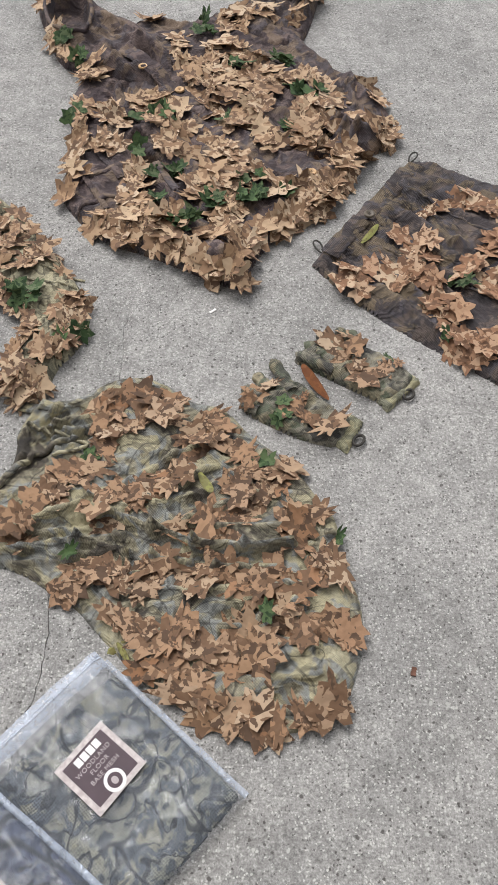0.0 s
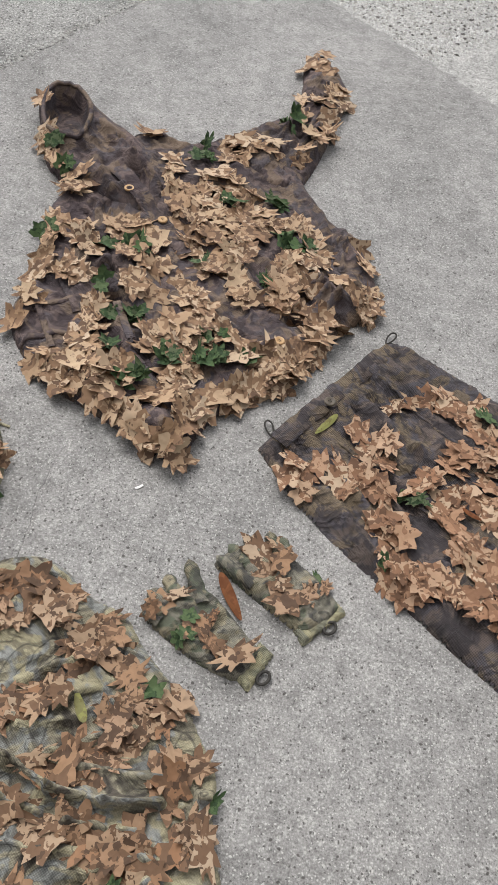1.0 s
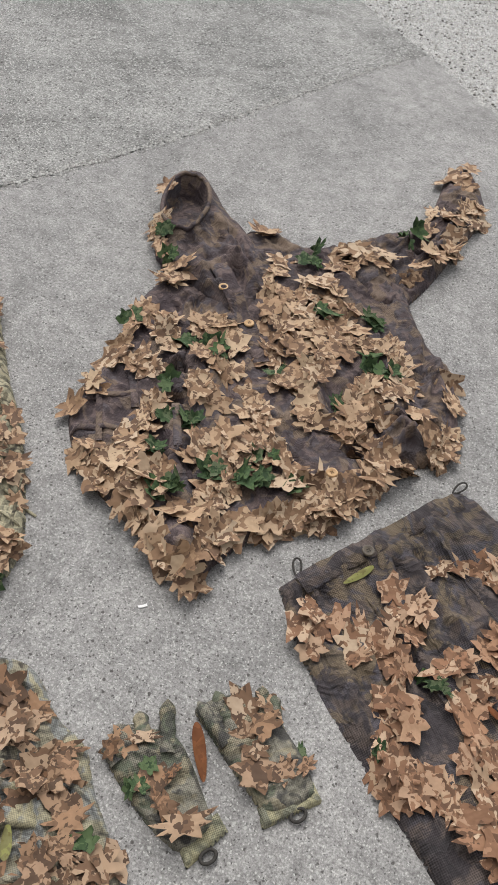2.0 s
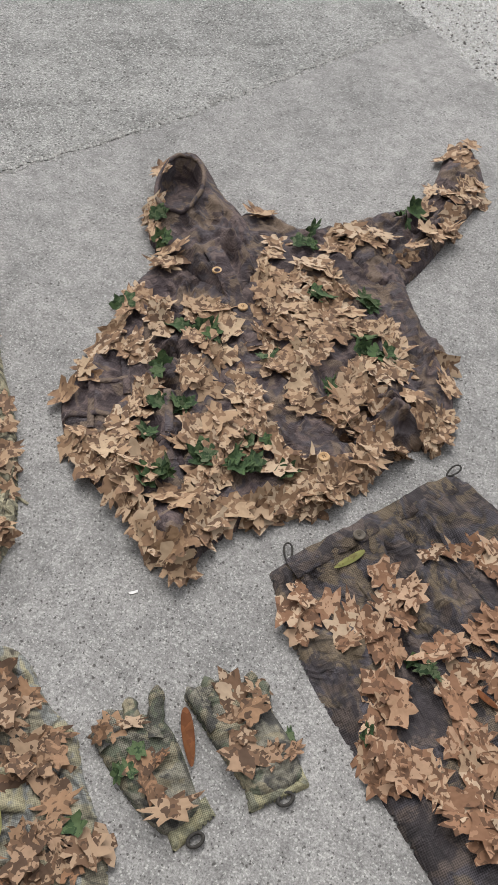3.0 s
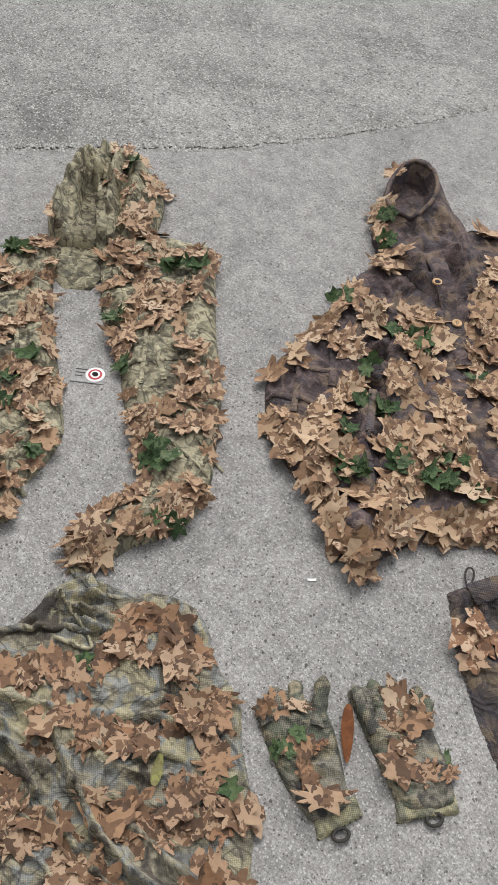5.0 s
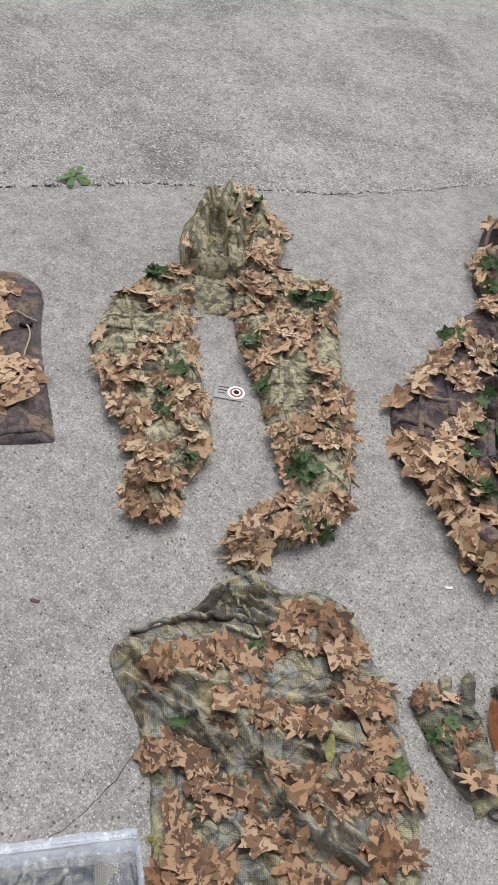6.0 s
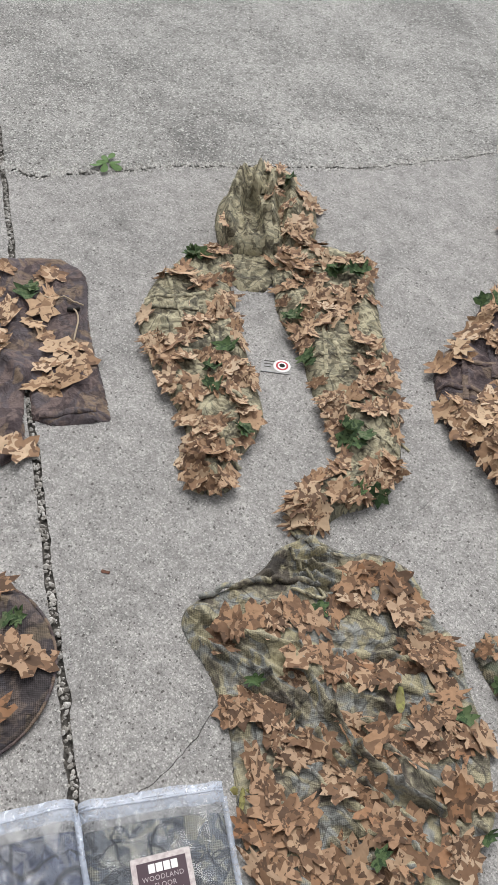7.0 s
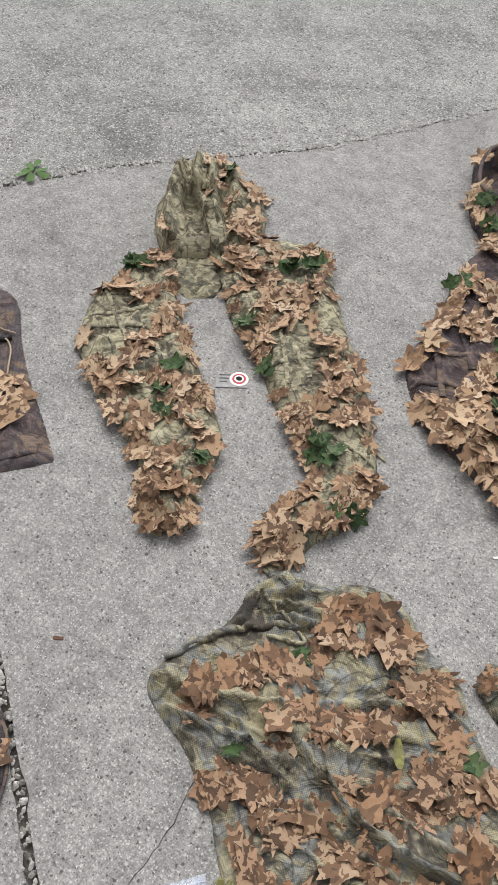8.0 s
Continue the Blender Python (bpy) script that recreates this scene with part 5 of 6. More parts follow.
# ---- the trousers ----
def build_trousers():
    ox, oy = 0.60, 1.45
    pants = thing("trousers", ox, oy, "dark brown camouflage mesh trousers with tan leaves, laid flat", "trousers")
    body = Drape([(0.266, 1.455), (0.276, 1.472), (0.342, 1.576), (0.417, 1.670), (0.473, 1.756), (0.518, 1.824), (0.526, 1.836), (0.540, 1.836), (0.556, 1.829), (0.624, 1.798), (0.733, 1.735), (0.92, 1.61), (1.10, 1.46), (1.30, 1.27), (1.38, 1.18),
                  (1.24, 1.02), (1.02, 1.22), (0.93, 1.24), (0.95, 1.14), (1.14, 0.93), (1.02, 0.80), (0.87, 0.93), (0.74, 1.030), (0.663, 1.086), (0.596, 1.140), (0.496, 1.218),
                  (0.421, 1.277), (0.337, 1.357), (0.296, 1.418), (0.274, 1.444)], 0.015, 0.03, 0.014, 8.0, (0.6, 1.2, -45),
                 ridges=((0.45, 1.62, 0.62, 1.40, 0.015, 0.010), (0.55, 1.72, 0.90, 1.40, 0.02, 0.008), (0.58, 1.30, 0.74, 1.16, 0.03, 0.010), (0.33, 1.50, 0.52, 1.75, 0.02, 0.005),
                         (0.34, 1.50, 0.40, 1.44, 0.006, 0.008), (0.40, 1.58, 0.47, 1.51, 0.006, 0.008), (0.45, 1.66, 0.53, 1.58, 0.006, 0.009), (0.49, 1.72, 0.57, 1.64, 0.006, 0.009), (0.37, 1.54, 0.44, 1.47, 0.005, 0.007),
                         (0.52, 1.46, 0.66, 1.30, 0.008, 0.008), (0.62, 1.62, 0.74, 1.50, 0.008, 0.008), (0.46, 1.30, 0.60, 1.18, 0.008, 0.007)) + pleats(0.30, 1.47, 0.37, 1.415, 0.10, 5, 0.006, 0.008, 31) + pleats(0.46, 1.70, 0.62, 1.56, 0.20, 8, 0.007, 0.008, 32, 0.8) + pleats(0.44, 1.48, 0.64, 1.30, 0.34, 12, 0.008, 0.008, 33, 0.8), seed=41.0, smooth=1)
    part("cloth", body.mesh("cloth", TROUSER_CLOTH, 0.007, ox, oy), pants)
    part("waistband", strap("waistband", [body], 0.305, 1.468, 0.534, 1.800, 0.046, TROUSER_CLOTH, ox, oy, 0.001), pants)
    for x0, y0, x1, y1, w in ((0.42, 1.62, 0.46, 1.56, 0.03), (0.40, 1.52, 0.62, 1.35, 0.008), (0.50, 1.70, 0.70, 1.52, 0.008)):
        part("seam", strap("seam", [body], x0, y0, x1, y1, w, TROUSER_CLOTH, ox, oy, 0.0008, 0.0012), pants)
    for x, y, a in ((0.292, 1.490, 112), (0.522, 1.822, 62)):
        pts = []
        for k in range(17):
            u = 2 * math.pi * k / 16
            px, py = 0.027 * (1 - math.cos(u)) * 0.75, 0.008 * math.sin(u) * (1 - 0.3 * math.cos(u))
            c, s = math.cos(radians(a)), math.sin(radians(a))
            pts.append((x + c * px - s * py - ox, y + s * px + c * py - oy, 0.007 + 0.004 * math.sin(u / 2)))
        part("cord_loop", tube("cord_loop", pts, 0.0021, CORD), pants, "small dark cord loop")
    x, y = 0.400, 1.582
    b = part("button", button_mesh(0.0125, DARK_BUTTON), pants, "dark waist button", Matrix.Translation((x - ox, y - oy, top_of([body], x, y) + 0.010)))
    for a in range(4):
        part("thread", DOT, b, at=Matrix.LocRotScale((0.003 * math.cos(1.57 * a), 0.003 * math.sin(1.57 * a), 0.0022), None, (0.0012, 0.0012, 0.0006)))
    r = random.Random(3)
    sew(pants, [body], PANTS_LEAVES, (
            (0.730, 1.661), (0.700, 1.636), (0.682, 1.666), (0.648, 1.627), (0.647, 1.669), (0.609, 1.649), (0.562, 1.638), (0.772, 1.516), (0.752, 1.522), (0.744, 1.571), (0.735, 1.508), (0.728, 1.572),
            (0.708, 1.595), (0.697, 1.522), (0.683, 1.513), (0.677, 1.615), (0.535, 1.606), (0.530, 1.504), (0.512, 1.508), (0.486, 1.505), (0.468, 1.533), (0.786, 1.424), (0.771, 1.480), (0.770, 1.411),
            (0.756, 1.399), (0.746, 1.442), (0.742, 1.468), (0.732, 1.383), (0.715, 1.409), (0.685, 1.438), (0.673, 1.498), (0.667, 1.481), (0.667, 1.404), (0.646, 1.382), (0.640, 1.413), (0.624, 1.442),
            (0.605, 1.427), (0.590, 1.408), (0.536, 1.386), (0.527, 1.454), (0.504, 1.467), (0.504, 1.394), (0.500, 1.386), (0.495, 1.415), (0.473, 1.414), (0.446, 1.425)), ox, oy, 0.0355, 7, r, 0.003, 0.007)
    sew(pants, [body], PANTS_LEAVES, (
            (0.430, 1.393), (0.396, 1.427), (0.368, 1.393), (0.342, 1.428), (0.333, 1.387), (0.741, 1.367), (0.715, 1.283), (0.702, 1.290), (0.687, 1.278), (0.680, 1.312), (0.673, 1.373), (0.671, 1.272),
            (0.666, 1.319), (0.657, 1.334), (0.639, 1.359), (0.571, 1.288), (0.555, 1.282), (0.551, 1.318), (0.528, 1.322), (0.526, 1.375), (0.526, 1.296), (0.510, 1.309), (0.450, 1.372), (0.368, 1.354),
            (0.820, 1.158), (0.792, 1.168), (0.773, 1.151), (0.761, 1.188), (0.743, 1.165), (0.737, 1.257), (0.729, 1.242), (0.717, 1.215), (0.717, 1.161), (0.707, 1.183), (0.699, 1.247), (0.690, 1.182),
            (0.658, 1.198), (0.640, 1.202), (0.625, 1.219), (0.621, 1.200), (0.602, 1.193), (0.592, 1.167), (0.575, 1.229), (0.573, 1.193), (0.567, 1.174), (0.561, 1.217)), ox, oy, 0.0355, 7, r, 0.003, 0.007)
    sew(pants, [body], PANTS_LEAVES, (
            (0.548, 1.251), (0.541, 1.204), (0.531, 1.260), (0.527, 1.193), (0.750, 1.132)), ox, oy, 0.0355, 7, r, 0.003, 0.007)
    for _ in range(34):
        x, y = 0.84 + r.random() * 0.32, 1.0 + r.random() * 0.5
        if edge_distance(np.array([(x, y)]), body.poly)[0][0] > 0.02:
            put_leaf(pants, [body], PANTS_LEAVES, x, y, ox, oy, 0.039, 10, r, 0.008)
    for x, y in ((0.567, 1.388), (0.591, 1.377), (0.604, 1.376), (0.736, 1.627), (0.749, 1.628), (0.533, 1.230)):
        put_leaf(pants, [body], GREEN_LEAVES, x, y, ox, oy, 0.024, 10, r, 0.010)
    put_leaf(pants, [body], OLIVE_LEAVES, 0.399, 1.533, ox, oy, 0.030, 3, r, 0.002, -50)
    put_leaf(pants, [body], BROWN_LEAVES, 0.704, 1.369, ox, oy, 0.030, 5, r, 0.008, -60)
    return pants


build_trousers()


# ---- two gloves ----
def build_glove(label, outline, cuff, fingers, loop, loop_turn, leaves, green, seed, dark):
    c = np.mean(outline, axis=0)
    ox, oy = float(c[0]), float(c[1])
    glove = thing("glove", ox, oy, label, "glove", "pair of gloves")
    palm = Drape(outline, 0.019, 0.026, 0.010, 22.0, (1, 0.6, -40), seed=seed)
    band = Drape(cuff, 0.011, 0.006, 0.003, 24.0, seed=seed + 2, smooth=0)
    part("palm", palm.mesh("palm", GLOVE_CLOTH, 0.0045, ox, oy), glove)
    part("cuff", band.mesh("cuff", CUFF_CLOTH, 0.0045, ox, oy), glove, "pale green mesh cuff")
    alls = [palm, band]
    for x0, y0, x1, y1, rad in fingers:
        n = 12
        pts = []
        for k in range(n + 1):
            u = k / n
            pts.append((x0 + (x1 - x0) * u - ox, y0 + (y1 - y0) * u - oy))
        verts, faces = [], []
        sides = 10
        dx, dy = x1 - x0, y1 - y0
        ln = math.hypot(dx, dy)
        for k, (x, y) in enumerate(pts):
            u = k / n
            rr = rad * math.sqrt(max(0.02, 1 - max(0.0, (u - 0.72) / 0.28) ** 2)) * (1 + 0.10 * math.sin(17 * u + seed))
            for s in range(sides):
                a = 2 * math.pi * s / sides
                verts.append((x - dy / ln * rr * math.cos(a), y + dx / ln * rr * math.cos(a), rad * 0.85 + 0.004 + 0.85 * rr * math.sin(a)))
        for k in range(n):
            for s in range(sides):
                faces.append((k * sides + s, k * sides + (s + 1) % sides, (k + 1) * sides + (s + 1) % sides, (k + 1) * sides + s))
        faces.append(tuple(n * sides + s for s in range(sides)))
        part("finger", mesh_of("finger", verts, faces, GLOVE_CLOTH), glove)
    ring = []
    for k in range(18):
        a = 2 * math.pi * k / 18
        px, py = 0.013 * math.cos(a), 0.009 * math.sin(a)
        t = radians(loop_turn)
        ring.append((loop[0] + math.cos(t) * px - math.sin(t) * py - ox, loop[1] + math.sin(t) * px + math.cos(t) * py - oy, 0.008))
    part("hanging_loop", tube("hanging_loop", ring, 0.0030, CORD, 8, True), glove, "dark cord hanging loop")
    r = random.Random(int(seed))
    for x, y, s in leaves:
        put_leaf(glove, alls, RUST_LEAVES, x, y, ox, oy, s * 0.95, 4, r, 0.004 + 0.005 * r.random())
    for x, y in green:
        put_leaf(glove, alls, GREEN_LEAVES, x, y, ox, oy, 0.019, 8, r, 0.002)
    for x, y, yaw, s in dark:
        put_leaf(glove, alls, BROWN_LEAVES, x, y, ox, oy, s, 5, r, 0.010, yaw)
    return glove


build_glove("grey green camouflage mesh glove with brown leaves, thumb out", [(0.118, 1.046), (0.112, 1.078), (0.130, 1.110), (0.165, 1.115), (0.200, 1.125), (0.232, 1.115), (0.276, 1.075), (0.312, 1.038),
            (0.335, 1.025), (0.305, 0.960), (0.256, 0.971), (0.210, 0.989), (0.160, 1.018)],
            [(0.290, 0.972), (0.325, 1.042), (0.353, 1.022), (0.316, 0.947)],
            ((0.215, 1.085, 0.176, 1.168, 0.0135), (0.175, 1.085, 0.142, 1.130, 0.013), (0.155, 1.070, 0.118, 1.095, 0.012), (0.150, 1.040, 0.115, 1.058, 0.011)),
            (0.339, 0.976), 55, ((0.142, 1.075, 0.036), (0.128, 1.052, 0.026), (0.172, 1.092, 0.032), (0.218, 1.038, 0.034), (0.237, 1.060, 0.024), (0.248, 1.010, 0.032), (0.288, 0.995, 0.036)),
            ((0.185, 1.012), (0.198, 1.022), (0.20, 1.055)), 51.0, ((0.262, 1.112, 32, 0.042),))
build_glove("grey green camouflage mesh glove with pale brown leaves, fingers together", [(0.219, 1.172), (0.229, 1.188), (0.243, 1.205), (0.275, 1.230), (0.312, 1.240), (0.341, 1.240), (0.373, 1.210), (0.419, 1.178),
            (0.448, 1.148), (0.466, 1.123), (0.398, 1.058), (0.368, 1.082), (0.318, 1.110), (0.261, 1.148)],
            [(0.381, 1.072), (0.446, 1.149), (0.474, 1.123), (0.400, 1.045)],
            ((0.300, 1.140, 0.224, 1.186, 0.0125), (0.300, 1.165, 0.243, 1.215, 0.012), (0.315, 1.185, 0.270, 1.240, 0.012), (0.340, 1.20, 0.312, 1.256, 0.012), (0.36, 1.205, 0.338, 1.250, 0.011)),
            (0.444, 1.087), 55, ((0.300, 1.205, 0.038), (0.335, 1.232, 0.034), (0.318, 1.168, 0.034), (0.345, 1.190, 0.032), (0.362, 1.118, 0.036), (0.400, 1.138, 0.036), (0.430, 1.162, 0.036), (0.345, 1.145, 0.026)),
            ((0.415, 1.185),), 57.0, ())


# ---- the shorts lying across the joint ----
def build_shorts():
    ox, oy = -1.15, 0.98
    shorts = thing("shorts", ox, oy, "dark brown camouflage shorts with tan leaves and drawcord", "shorts")
    cloth = Drape([(-1.62, 1.0), (-1.50, 1.11), (-1.383, 1.255), (-1.319, 1.319), (-1.25, 1.35), (-1.18, 1.33), (-1.075, 1.222), (-0.987, 1.152), (-0.895, 1.090), (-0.803, 1.022), (-0.796, 1.010), (-0.912, 0.886),
                   (-0.985, 0.945), (-1.03, 0.975), (-0.975, 0.915), (-0.835, 0.800), (-1.03, 0.57), (-1.2, 0.66), (-1.4, 0.80)], 0.009, 0.018, 0.012, 8.0, (1, 0.6, 40),
                  ridges=((-1.30, 1.05, -1.02, 0.96, 0.012, 0.012), (-1.36, 1.22, -1.05, 0.98, 0.02, 0.008)), seed=61.0, smooth=1)
    part("cloth", cloth.mesh("cloth", DARK_CLOTH, 0.007, ox, oy), shorts)
    part("hem", strap("hem", [cloth], -0.84, 1.012, -0.918, 0.912, 0.018, DARK_CLOTH, ox, oy, 0.003), shorts)
    cord = []
    for k in range(16):
        u = k / 15
        x, y = -1.205 + 0.10 * u, 1.19 + 0.045 * u + 0.012 * math.sin(3 * u)
        cord.append((x - ox, y - oy, top_of([cloth], x, y) + 0.006))
    part("drawcord", tube("drawcord", cord, 0.0022, TAN_CORD), shorts, "tan drawcord")
    cord = []
    for k in range(10):
        u = k / 9
        x, y = -1.115 + 0.085 * u, 1.213 - 0.075 * u + 0.012 * math.sin(4 * u)
        cord.append((x - ox, y - oy, top_of([cloth], x, y) + 0.008))
    part("drawcord", tube("drawcord", cord, 0.0022, TAN_CORD), shorts, "tan drawcord")
    part("cord_lock", strap("cord_lock", [cloth], -1.128, 1.203, -1.102, 1.222, 0.010, HOLE, ox, oy, 0.006, 0.005), shorts, "small black cord lock")
    r = random.Random(6)
    for x, y in ((-1.370, 1.168), (-1.35, 1.20), (-1.267, 1.253), (-1.25, 1.27), (-1.216, 1.078), (-1.23, 1.10), (-1.183, 1.179), (-1.17, 1.16), (-1.195, 1.21), (-1.155, 1.11), (-1.142, 0.981), (-1.16, 1.0),
                 (-1.18, 1.02), (-1.09, 1.10), (-1.042, 1.091), (-1.019, 1.116), (-0.963, 1.092), (-1.00, 1.06), (-0.949, 1.035), (-0.956, 0.985), (-0.98, 1.0), (-0.99, 0.975), (-0.924, 0.802), (-0.94, 0.78),
                 (-0.878, 0.822), (-1.30, 1.12), (-1.40, 1.05), (-1.02, 1.03), (-1.22, 0.95), (-1.1, 0.75)):
        put_leaf(shorts, [cloth], TAN_LEAVES[:6], x, y, ox, oy, 0.038, 7, r, 0.006)
    for x, y in ((-1.24, 1.17), (-1.25, 1.20), (-1.36, 1.13)):
        put_leaf(shorts, [cloth], GREEN_LEAVES, x, y, ox, oy, 0.030, 6, r, 0.006)
    return shorts


build_shorts()


# ---- the round brimmed mesh hat ----
def build_hat():
    ox, oy, rad = -0.600, 0.405, 0.186
    hat = thing("brimmed_hat", ox, oy, "dark brown round camouflage mesh hat with wide brim", "hat")
    ring = [(ox + rad * math.cos(2 * math.pi * k / 28), oy + rad * math.sin(2 * math.pi * k / 28)) for k in range(28)]
    inner = [(ox - 0.02 + 0.085 * math.cos(2 * math.pi * k / 20), oy - 0.03 + 0.085 * math.sin(2 * math.pi * k / 20)) for k in range(20)]
    brim = Drape(ring, 0.014, 0.03, 0.010, 8.0, seed=71.0)
    crown = Drape(inner, 0.035, 0.03, 0.012, 14.0, seed=73.0)
    part("brim", brim.mesh("brim", TROUSER_CLOTH, 0.006, ox, oy), hat)
    part("crown", crown.mesh("crown", TROUSER_CLOTH, 0.006, ox, oy), hat)
    hem = [(rad * 0.985 * math.cos(2 * math.pi * k / 64), rad * 0.985 * math.sin(2 * math.pi * k / 64), 0.005) for k in range(64)]
    part("hem", tube("hem", hem, 0.0035, DARK_CLOTH, 6, True), hat)
    r = random.Random(12)
    for x, y in ((-0.522, 0.485), (-0.499, 0.505), (-0.545, 0.50), (-0.470, 0.380), (-0.66, 0.56), (-0.68, 0.55), (-0.60, 0.36), (-0.67, 0.33)):
        put_leaf(hat, [brim, crown], RUST_LEAVES, x, y, ox, oy, 0.045, 6, r, 0.007)
    for x, y in ((-0.58, 0.545), (-0.59, 0.53)):
        put_leaf(hat, [brim, crown], GREEN_LEAVES, x, y, ox, oy, 0.022, 6, r, 0.004)
    return hat


build_hat()


# ---- two zip bags with folded mesh and a printed card ----
def lettering(text, size, material):
    cu = bpy.data.curves.new("lettering", "FONT")
    cu.body, cu.size, cu.extrude, cu.align_x, cu.align_y = text, size, 0.0002, "CENTER", "CENTER"
    cu.space_character = 1.12
    tmp = bpy.data.objects.new("lettering", cu)
    scene.collection.objects.link(tmp)
    bpy.context.view_layer.update()
    me = bpy.data.meshes.new_from_object(tmp.evaluated_get(bpy.context.evaluated_depsgraph_get()))
    bpy.data.objects.remove(tmp)
    me.materials.clear()
    me.materials.append(material)
    return me


def plate(name, w, h, t, material):
    """A thin card with cut corners."""
    c = 0.008 * min(w, h)
    o = [(-w / 2 + c, -h / 2), (w / 2 - c, -h / 2), (w / 2, -h / 2 + c), (w / 2, h / 2 - c), (w / 2 - c, h / 2), (-w / 2 + c, h / 2), (-w / 2, h / 2 - c), (-w / 2, -h / 2 + c)]
    v = [(x, y, 0) for x, y in o] + [(x, y, t) for x, y in o]
    f = [tuple(range(8, 16)), tuple(range(7, -1, -1))] + [(i, (i + 1) % 8, (i + 1) % 8 + 8, i + 8) for i in range(8)]
    return mesh_of(name, v, f, material, False)


def build_bag(label, tl, tr, br, bl, cloth, base, loft, card_at, card_turn, seed):
    tl, tr, br, bl = (np.array(p) for p in (tl, tr, br, bl))
    c = (tl + tr + br + bl) / 4
    ox, oy = float(c[0]), float(c[1])
    bag = thing("zip_bag", ox, oy, label, "plastic bag", "zip bags")

    def at(u, v):
        p = (tl * (1 - u) + tr * u) * (1 - v) + (bl * (1 - u) + br * u) * v
        return float(p[0]), float(p[1])

    film = Drape([at(0, 0.03), at(0, 0), at(0.03, 0), at(0.5, 0.0), at(0.97, 0), at(1, 0), at(1, 0.03), at(1.005, 0.5), at(1, 0.96), at(1, 1), at(0.96, 1), at(0.5, 1.01), at(0.04, 1), at(0, 1), at(0, 0.96), at(-0.005, 0.5)], loft * 1.25, 0.05, 0.006, 16.0, (1, 0.5, 50), base=base + 0.003, seed=seed, smooth=1)
    fill = Drape([at(0.02, 0.17), at(0.03, 0.14), at(0.10, 0.135), at(0.5, 0.12), at(0.92, 0.14), at(0.98, 0.15), at(0.985, 0.22), at(0.985, 0.5), at(0.98, 0.92), at(0.97, 0.965), at(0.92, 0.97), at(0.5, 0.98), at(0.08, 0.97), at(0.02, 0.96), at(0.015, 0.90), at(0.015, 0.5)], loft * 0.55, 0.03, 0.015, 17.0, (1.3, 0.6, 20), base=base, seed=seed + 3, smooth=2)
    part("folded_mesh", fill.mesh("folded_mesh", cloth, 0.0055, ox, oy), bag, "folded camouflage mesh seen through the film")
    wrap = part("film", film.mesh("film", FILM, 0.006, ox, oy), bag, "clear plastic film")
    wrap.visible_shadow = False
    # the milky band above the zip, and the zip's two ridges
    d = np.array(at(1, 0)) - np.array(at(0, 0))
    ln = float(np.hypot(*d))
    turn = math.degrees(math.atan2(d[1], d[0]))
    band = part("zip_band", strap("zip_band", [film], *at(0.005, 0.055), *at(0.995, 0.055), 0.034, ZIP_FILM, ox, oy, 0.003, 0.001), bag, "milky band with the zip")
    band.visible_shadow = False
    for v in (0.035, 0.052):
        part("zip_ridge", strap("zip_ridge", [film], *at(0.01, v), *at(0.99, v), 0.0035, ZIP_FILM, ox, oy, 0.005, 0.002), bag)
    for u in (0.006, 0.994):
        seam = part("side_seam", strap("side_seam", [film], *at(u, 0.08), *at(u, 0.99), 0.010, ZIP_FILM, ox, oy, 0.002, 0.001), bag)
        seam.visible_shadow = False
    x, y = card_at
    z = top_of([film], x, y) + 0.0025
    card = part("card", plate("card", 0.093, 0.093, 0.0012, LABEL_EDGE), bag, "printed card with a mottled pale border", pose(x - ox, y - oy, z, 0, 0, card_turn))
    part("card_field", plate("card_field", 0.076, 0.076, 0.0006, LABEL_PURPLE), card, "dark purple field", pose(0, 0, 0.0010))
    for k in range(4):
        part("mark", plate("mark", 0.0100, 0.0125, 0.0004, LABEL_WHITE), card, "white printed block", pose(0.002 + 0.0117 * (k - 1.5), 0.028, 0.0016))
    for text, yy, xx, s in (("WOODLAND", 0.0140, 0.0, 0.0098), ("FLOOR", 0.0030, 0.002, 0.0098), ("BASE MESH", -0.0080, 0.002, 0.0098)):
        part("lettering", lettering(text, s, LABEL_GREY), card, at=pose(xx, yy, 0.0018))
    seal = part("seal", SEAL_WHITE, card, "round white printed seal", Matrix.LocRotScale((0.001, -0.0285, 0.0017), None, (0.0160, 0.0165, 0.0004)))
    part("seal_ring", SEAL_DARK, seal, at=Matrix.LocRotScale((0, 0, 1.0), None, (0.68, 0.68, 0.5)))
    part("seal_centre", SEAL_GREY, seal, at=Matrix.LocRotScale((0, 0, 1.6), None, (0.30, 0.36, 0.5)))
    return bag


SEAL_WHITE = disc_mesh("seal", LABEL_WHITE)
SEAL_DARK = disc_mesh("seal_ring", LABEL_PURPLE)
SEAL_GREY = disc_mesh("seal_centre", LABEL_GREY)
build_bag("clear zip bag holding folded green camouflage mesh and printed card", (-0.266, 0.386), (-0.106, 0.562), (0.140, 0.349), (-0.022, 0.174), BAG_CLOTH, 0.0, 0.018, (-0.073, 0.382), 51.8, 81.0)
build_bag("clear zip bag holding folded dark blue mesh and printed card", (-0.415, 0.196), (-0.272, 0.388), (-0.013, 0.203), (-0.156, 0.010), BLUE_CLOTH, 0.010, 0.026, (-0.205, 0.195), 53.0, 87.0)


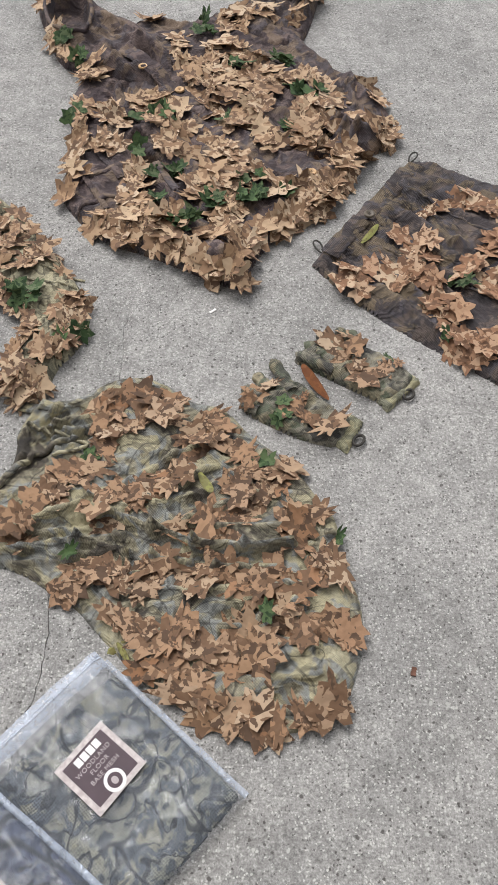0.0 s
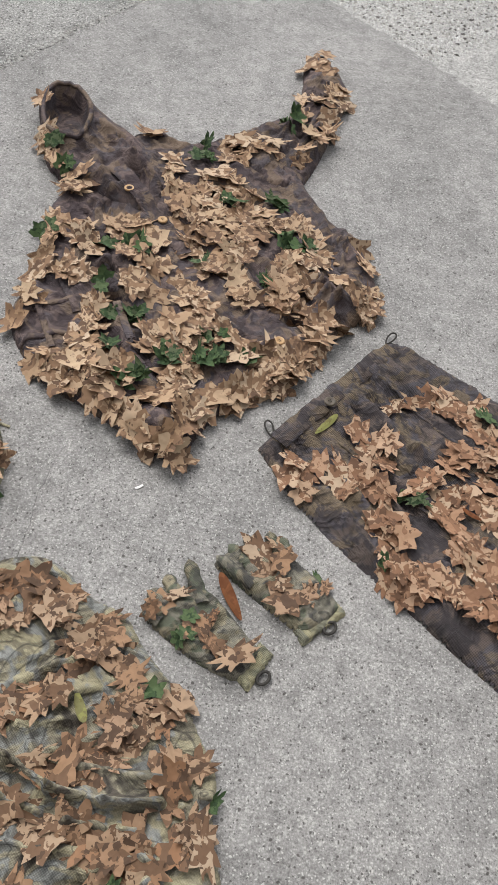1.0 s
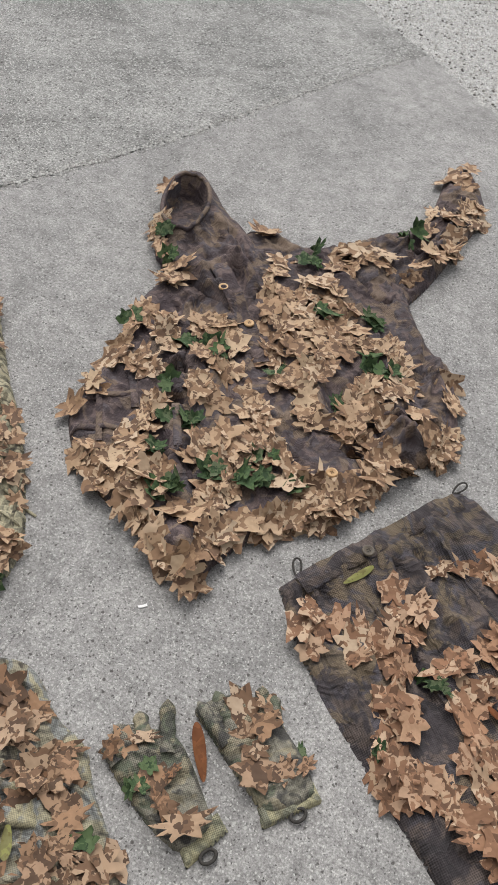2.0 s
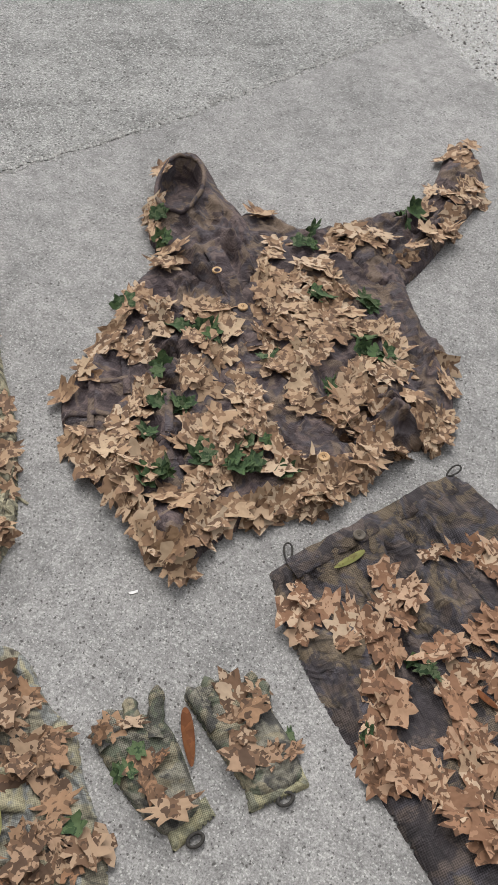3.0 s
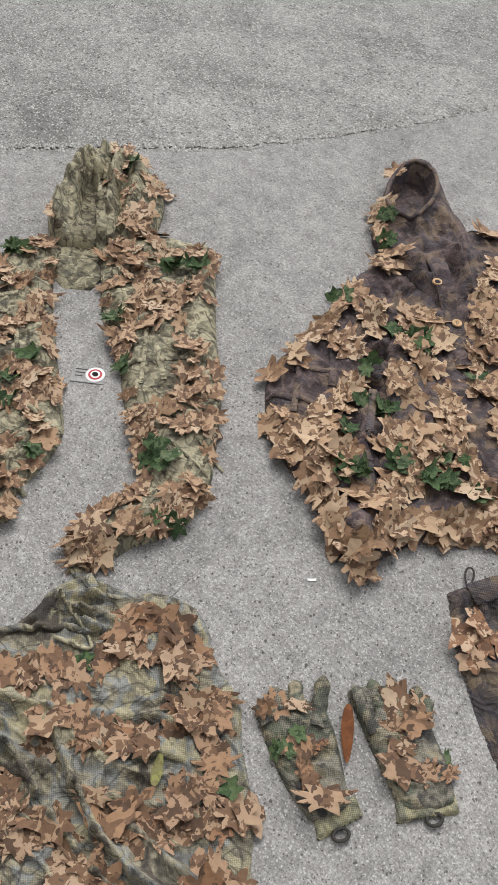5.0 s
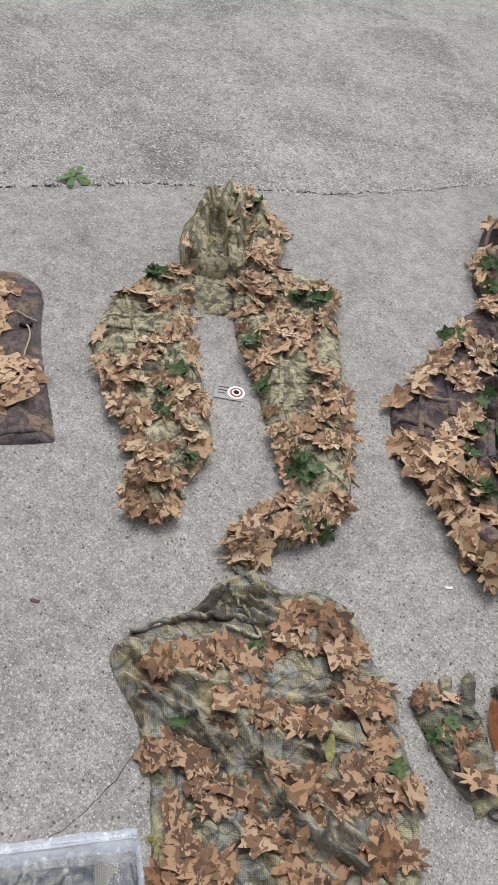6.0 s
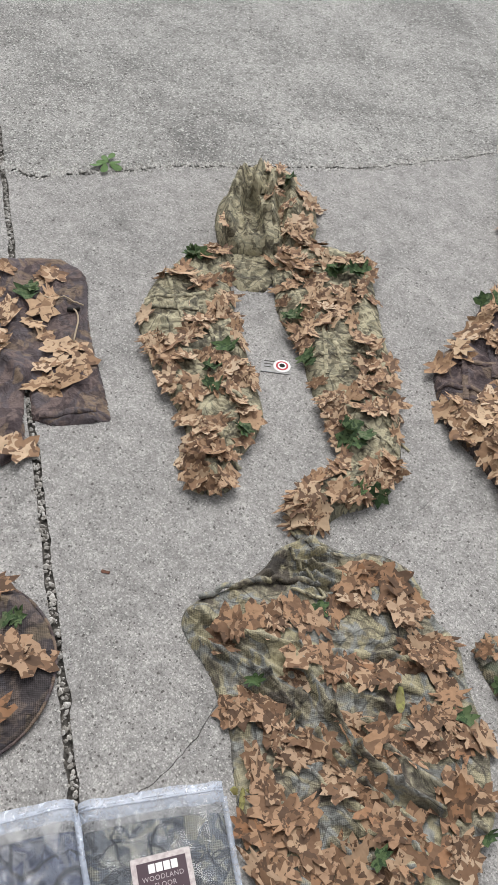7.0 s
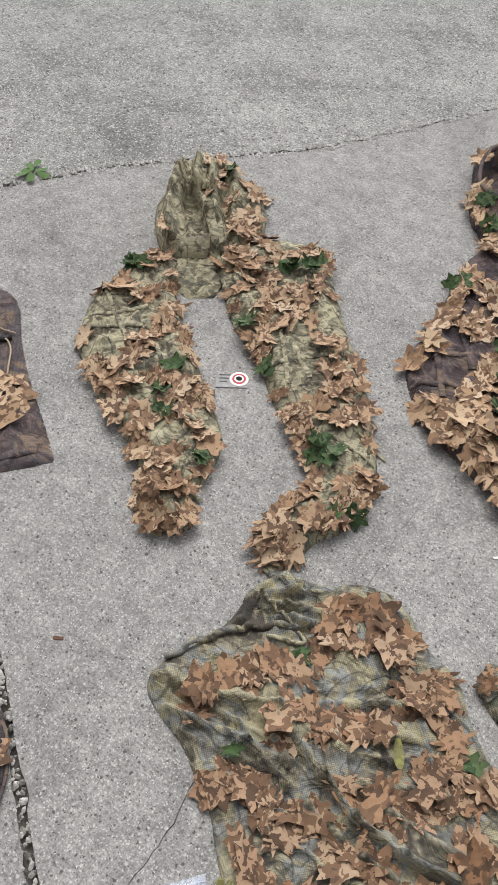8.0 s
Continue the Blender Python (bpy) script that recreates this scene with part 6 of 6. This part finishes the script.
# ---- the small round tag and the weed ----
tag = thing("tag", -0.610, 1.421, "small white round tag with red ring on clear backing", "tag")
part("backing", plate("backing", 0.074, 0.040, 0.0012, TAG_GREY), tag, "grey printed backing", pose(-0.010, -0.012, 0.001, 0, 0, 32))
for k in range(3):
    part("printed_bar", plate("printed_bar", 0.026 - 0.005 * k, 0.0028, 0.0004, CORD), tag, at=pose(-0.034 + 0.004 * k, -0.016 - 0.009 * (k - 1), 0.0022, 0, 0, 32))
disc = part("disc", disc_mesh("disc", LABEL_WHITE), tag, at=Matrix.LocRotScale((0, 0, 0.002), None, (0.0215, 0.0215, 0.0015)))
part("ring", disc_mesh("ring", TAG_RED), disc, "red ring", Matrix.LocRotScale((0, 0, 0.9), None, (0.72, 0.72, 0.5)))
part("centre", disc_mesh("centre", LABEL_WHITE), disc, at=Matrix.LocRotScale((0, 0, 1.3), None, (0.50, 0.50, 0.4)))
part("mark", disc_mesh("mark", HOLE), disc, at=Matrix.LocRotScale((0, 0, 1.6), None, (0.34, 0.30, 0.4)))


def build_weed():
    weed = thing("weed", -1.528, 1.754, "small green weed growing out of the crack", "weed")
    r = random.Random(2)
    me = long_leaf(WEED_GREEN)
    for k in range(7):
        a = 2 * math.pi * k / 7 + r.uniform(-0.2, 0.2)
        d = r.uniform(0.012, 0.036)
        m = Matrix.LocRotScale((d * math.cos(a), d * math.sin(a), 0.006 + 0.006 * r.random()), Euler((r.uniform(-0.3, 0.3), r.uniform(-0.3, 0.3), a - 1.57)), (r.uniform(0.030, 0.042), r.uniform(0.016, 0.022), 0.02))
        part("leaf", me, weed, at=m)
        part("stem", tube("stem", [(0, 0, -0.008), (0.5 * d * math.cos(a), 0.5 * d * math.sin(a), 0.006), (d * math.cos(a), d * math.sin(a), 0.007)], 0.001, WEED_GREEN, 5), weed)


build_weed()


# ---- litter on the concrete, and a dark hole drawn as a chip ----
def scrap(label, x, y, length, width, turn, material, name, category):
    """A small torn scrap, slightly bent."""
    r = random.Random(int(1000 * (x + 3)))
    n = 5
    v, f = [], []
    for i in range(n + 1):
        u = i / n - 0.5
        for w in (-0.5, 0.5):
            v.append((u * length, w * width * r.uniform(0.7, 1.1), 0.0016 + 0.002 * u * u * 4))
    v += [(a, b, 0.0002) for a, b, _ in v]
    k = 2 * (n + 1)
    f += [(2 * i, 2 * i + 2, 2 * i + 3, 2 * i + 1) for i in range(n)]
    f += [(2 * i + 2, 2 * i, k + 2 * i, k + 2 * i + 2) for i in range(n)] + [(2 * i + 1, 2 * i + 3, k + 2 * i + 3, k + 2 * i + 1) for i in range(n)]
    f += [(0, 1, k + 1, k), (2 * n + 1, 2 * n, k + 2 * n, k + 2 * n + 1)]
    ob = new(name, mesh_of(name, v, f, material, False))
    ob.matrix_basis = pose(x, y, 0.0, 0, 0, turn)
    return tagged(ob, label, category)


BARK_AND_HOLE = plain("bark_chip", (0.10, 0.05, 0.035), (0.17, 0.085, 0.06), 90.0, 0.85)
scrap("small white paper scrap lying on the concrete", 0.052, 1.313, 0.017, 0.006, 40, LABEL_WHITE, "paper_scrap", "scrap")
scrap("small reddish brown bark chip on the concrete", -0.533, 0.726, 0.017, 0.007, 25, BARK_AND_HOLE, "bark_chip", "bark chip")
# stands in for a small dark hole: a dark brown chip laid on top
scrap("small dark hole in the concrete, drawn as a dark brown chip", 0.396, 0.537, 0.014, 0.009, 80, BARK_AND_HOLE, "bark_chip", "bark chip")
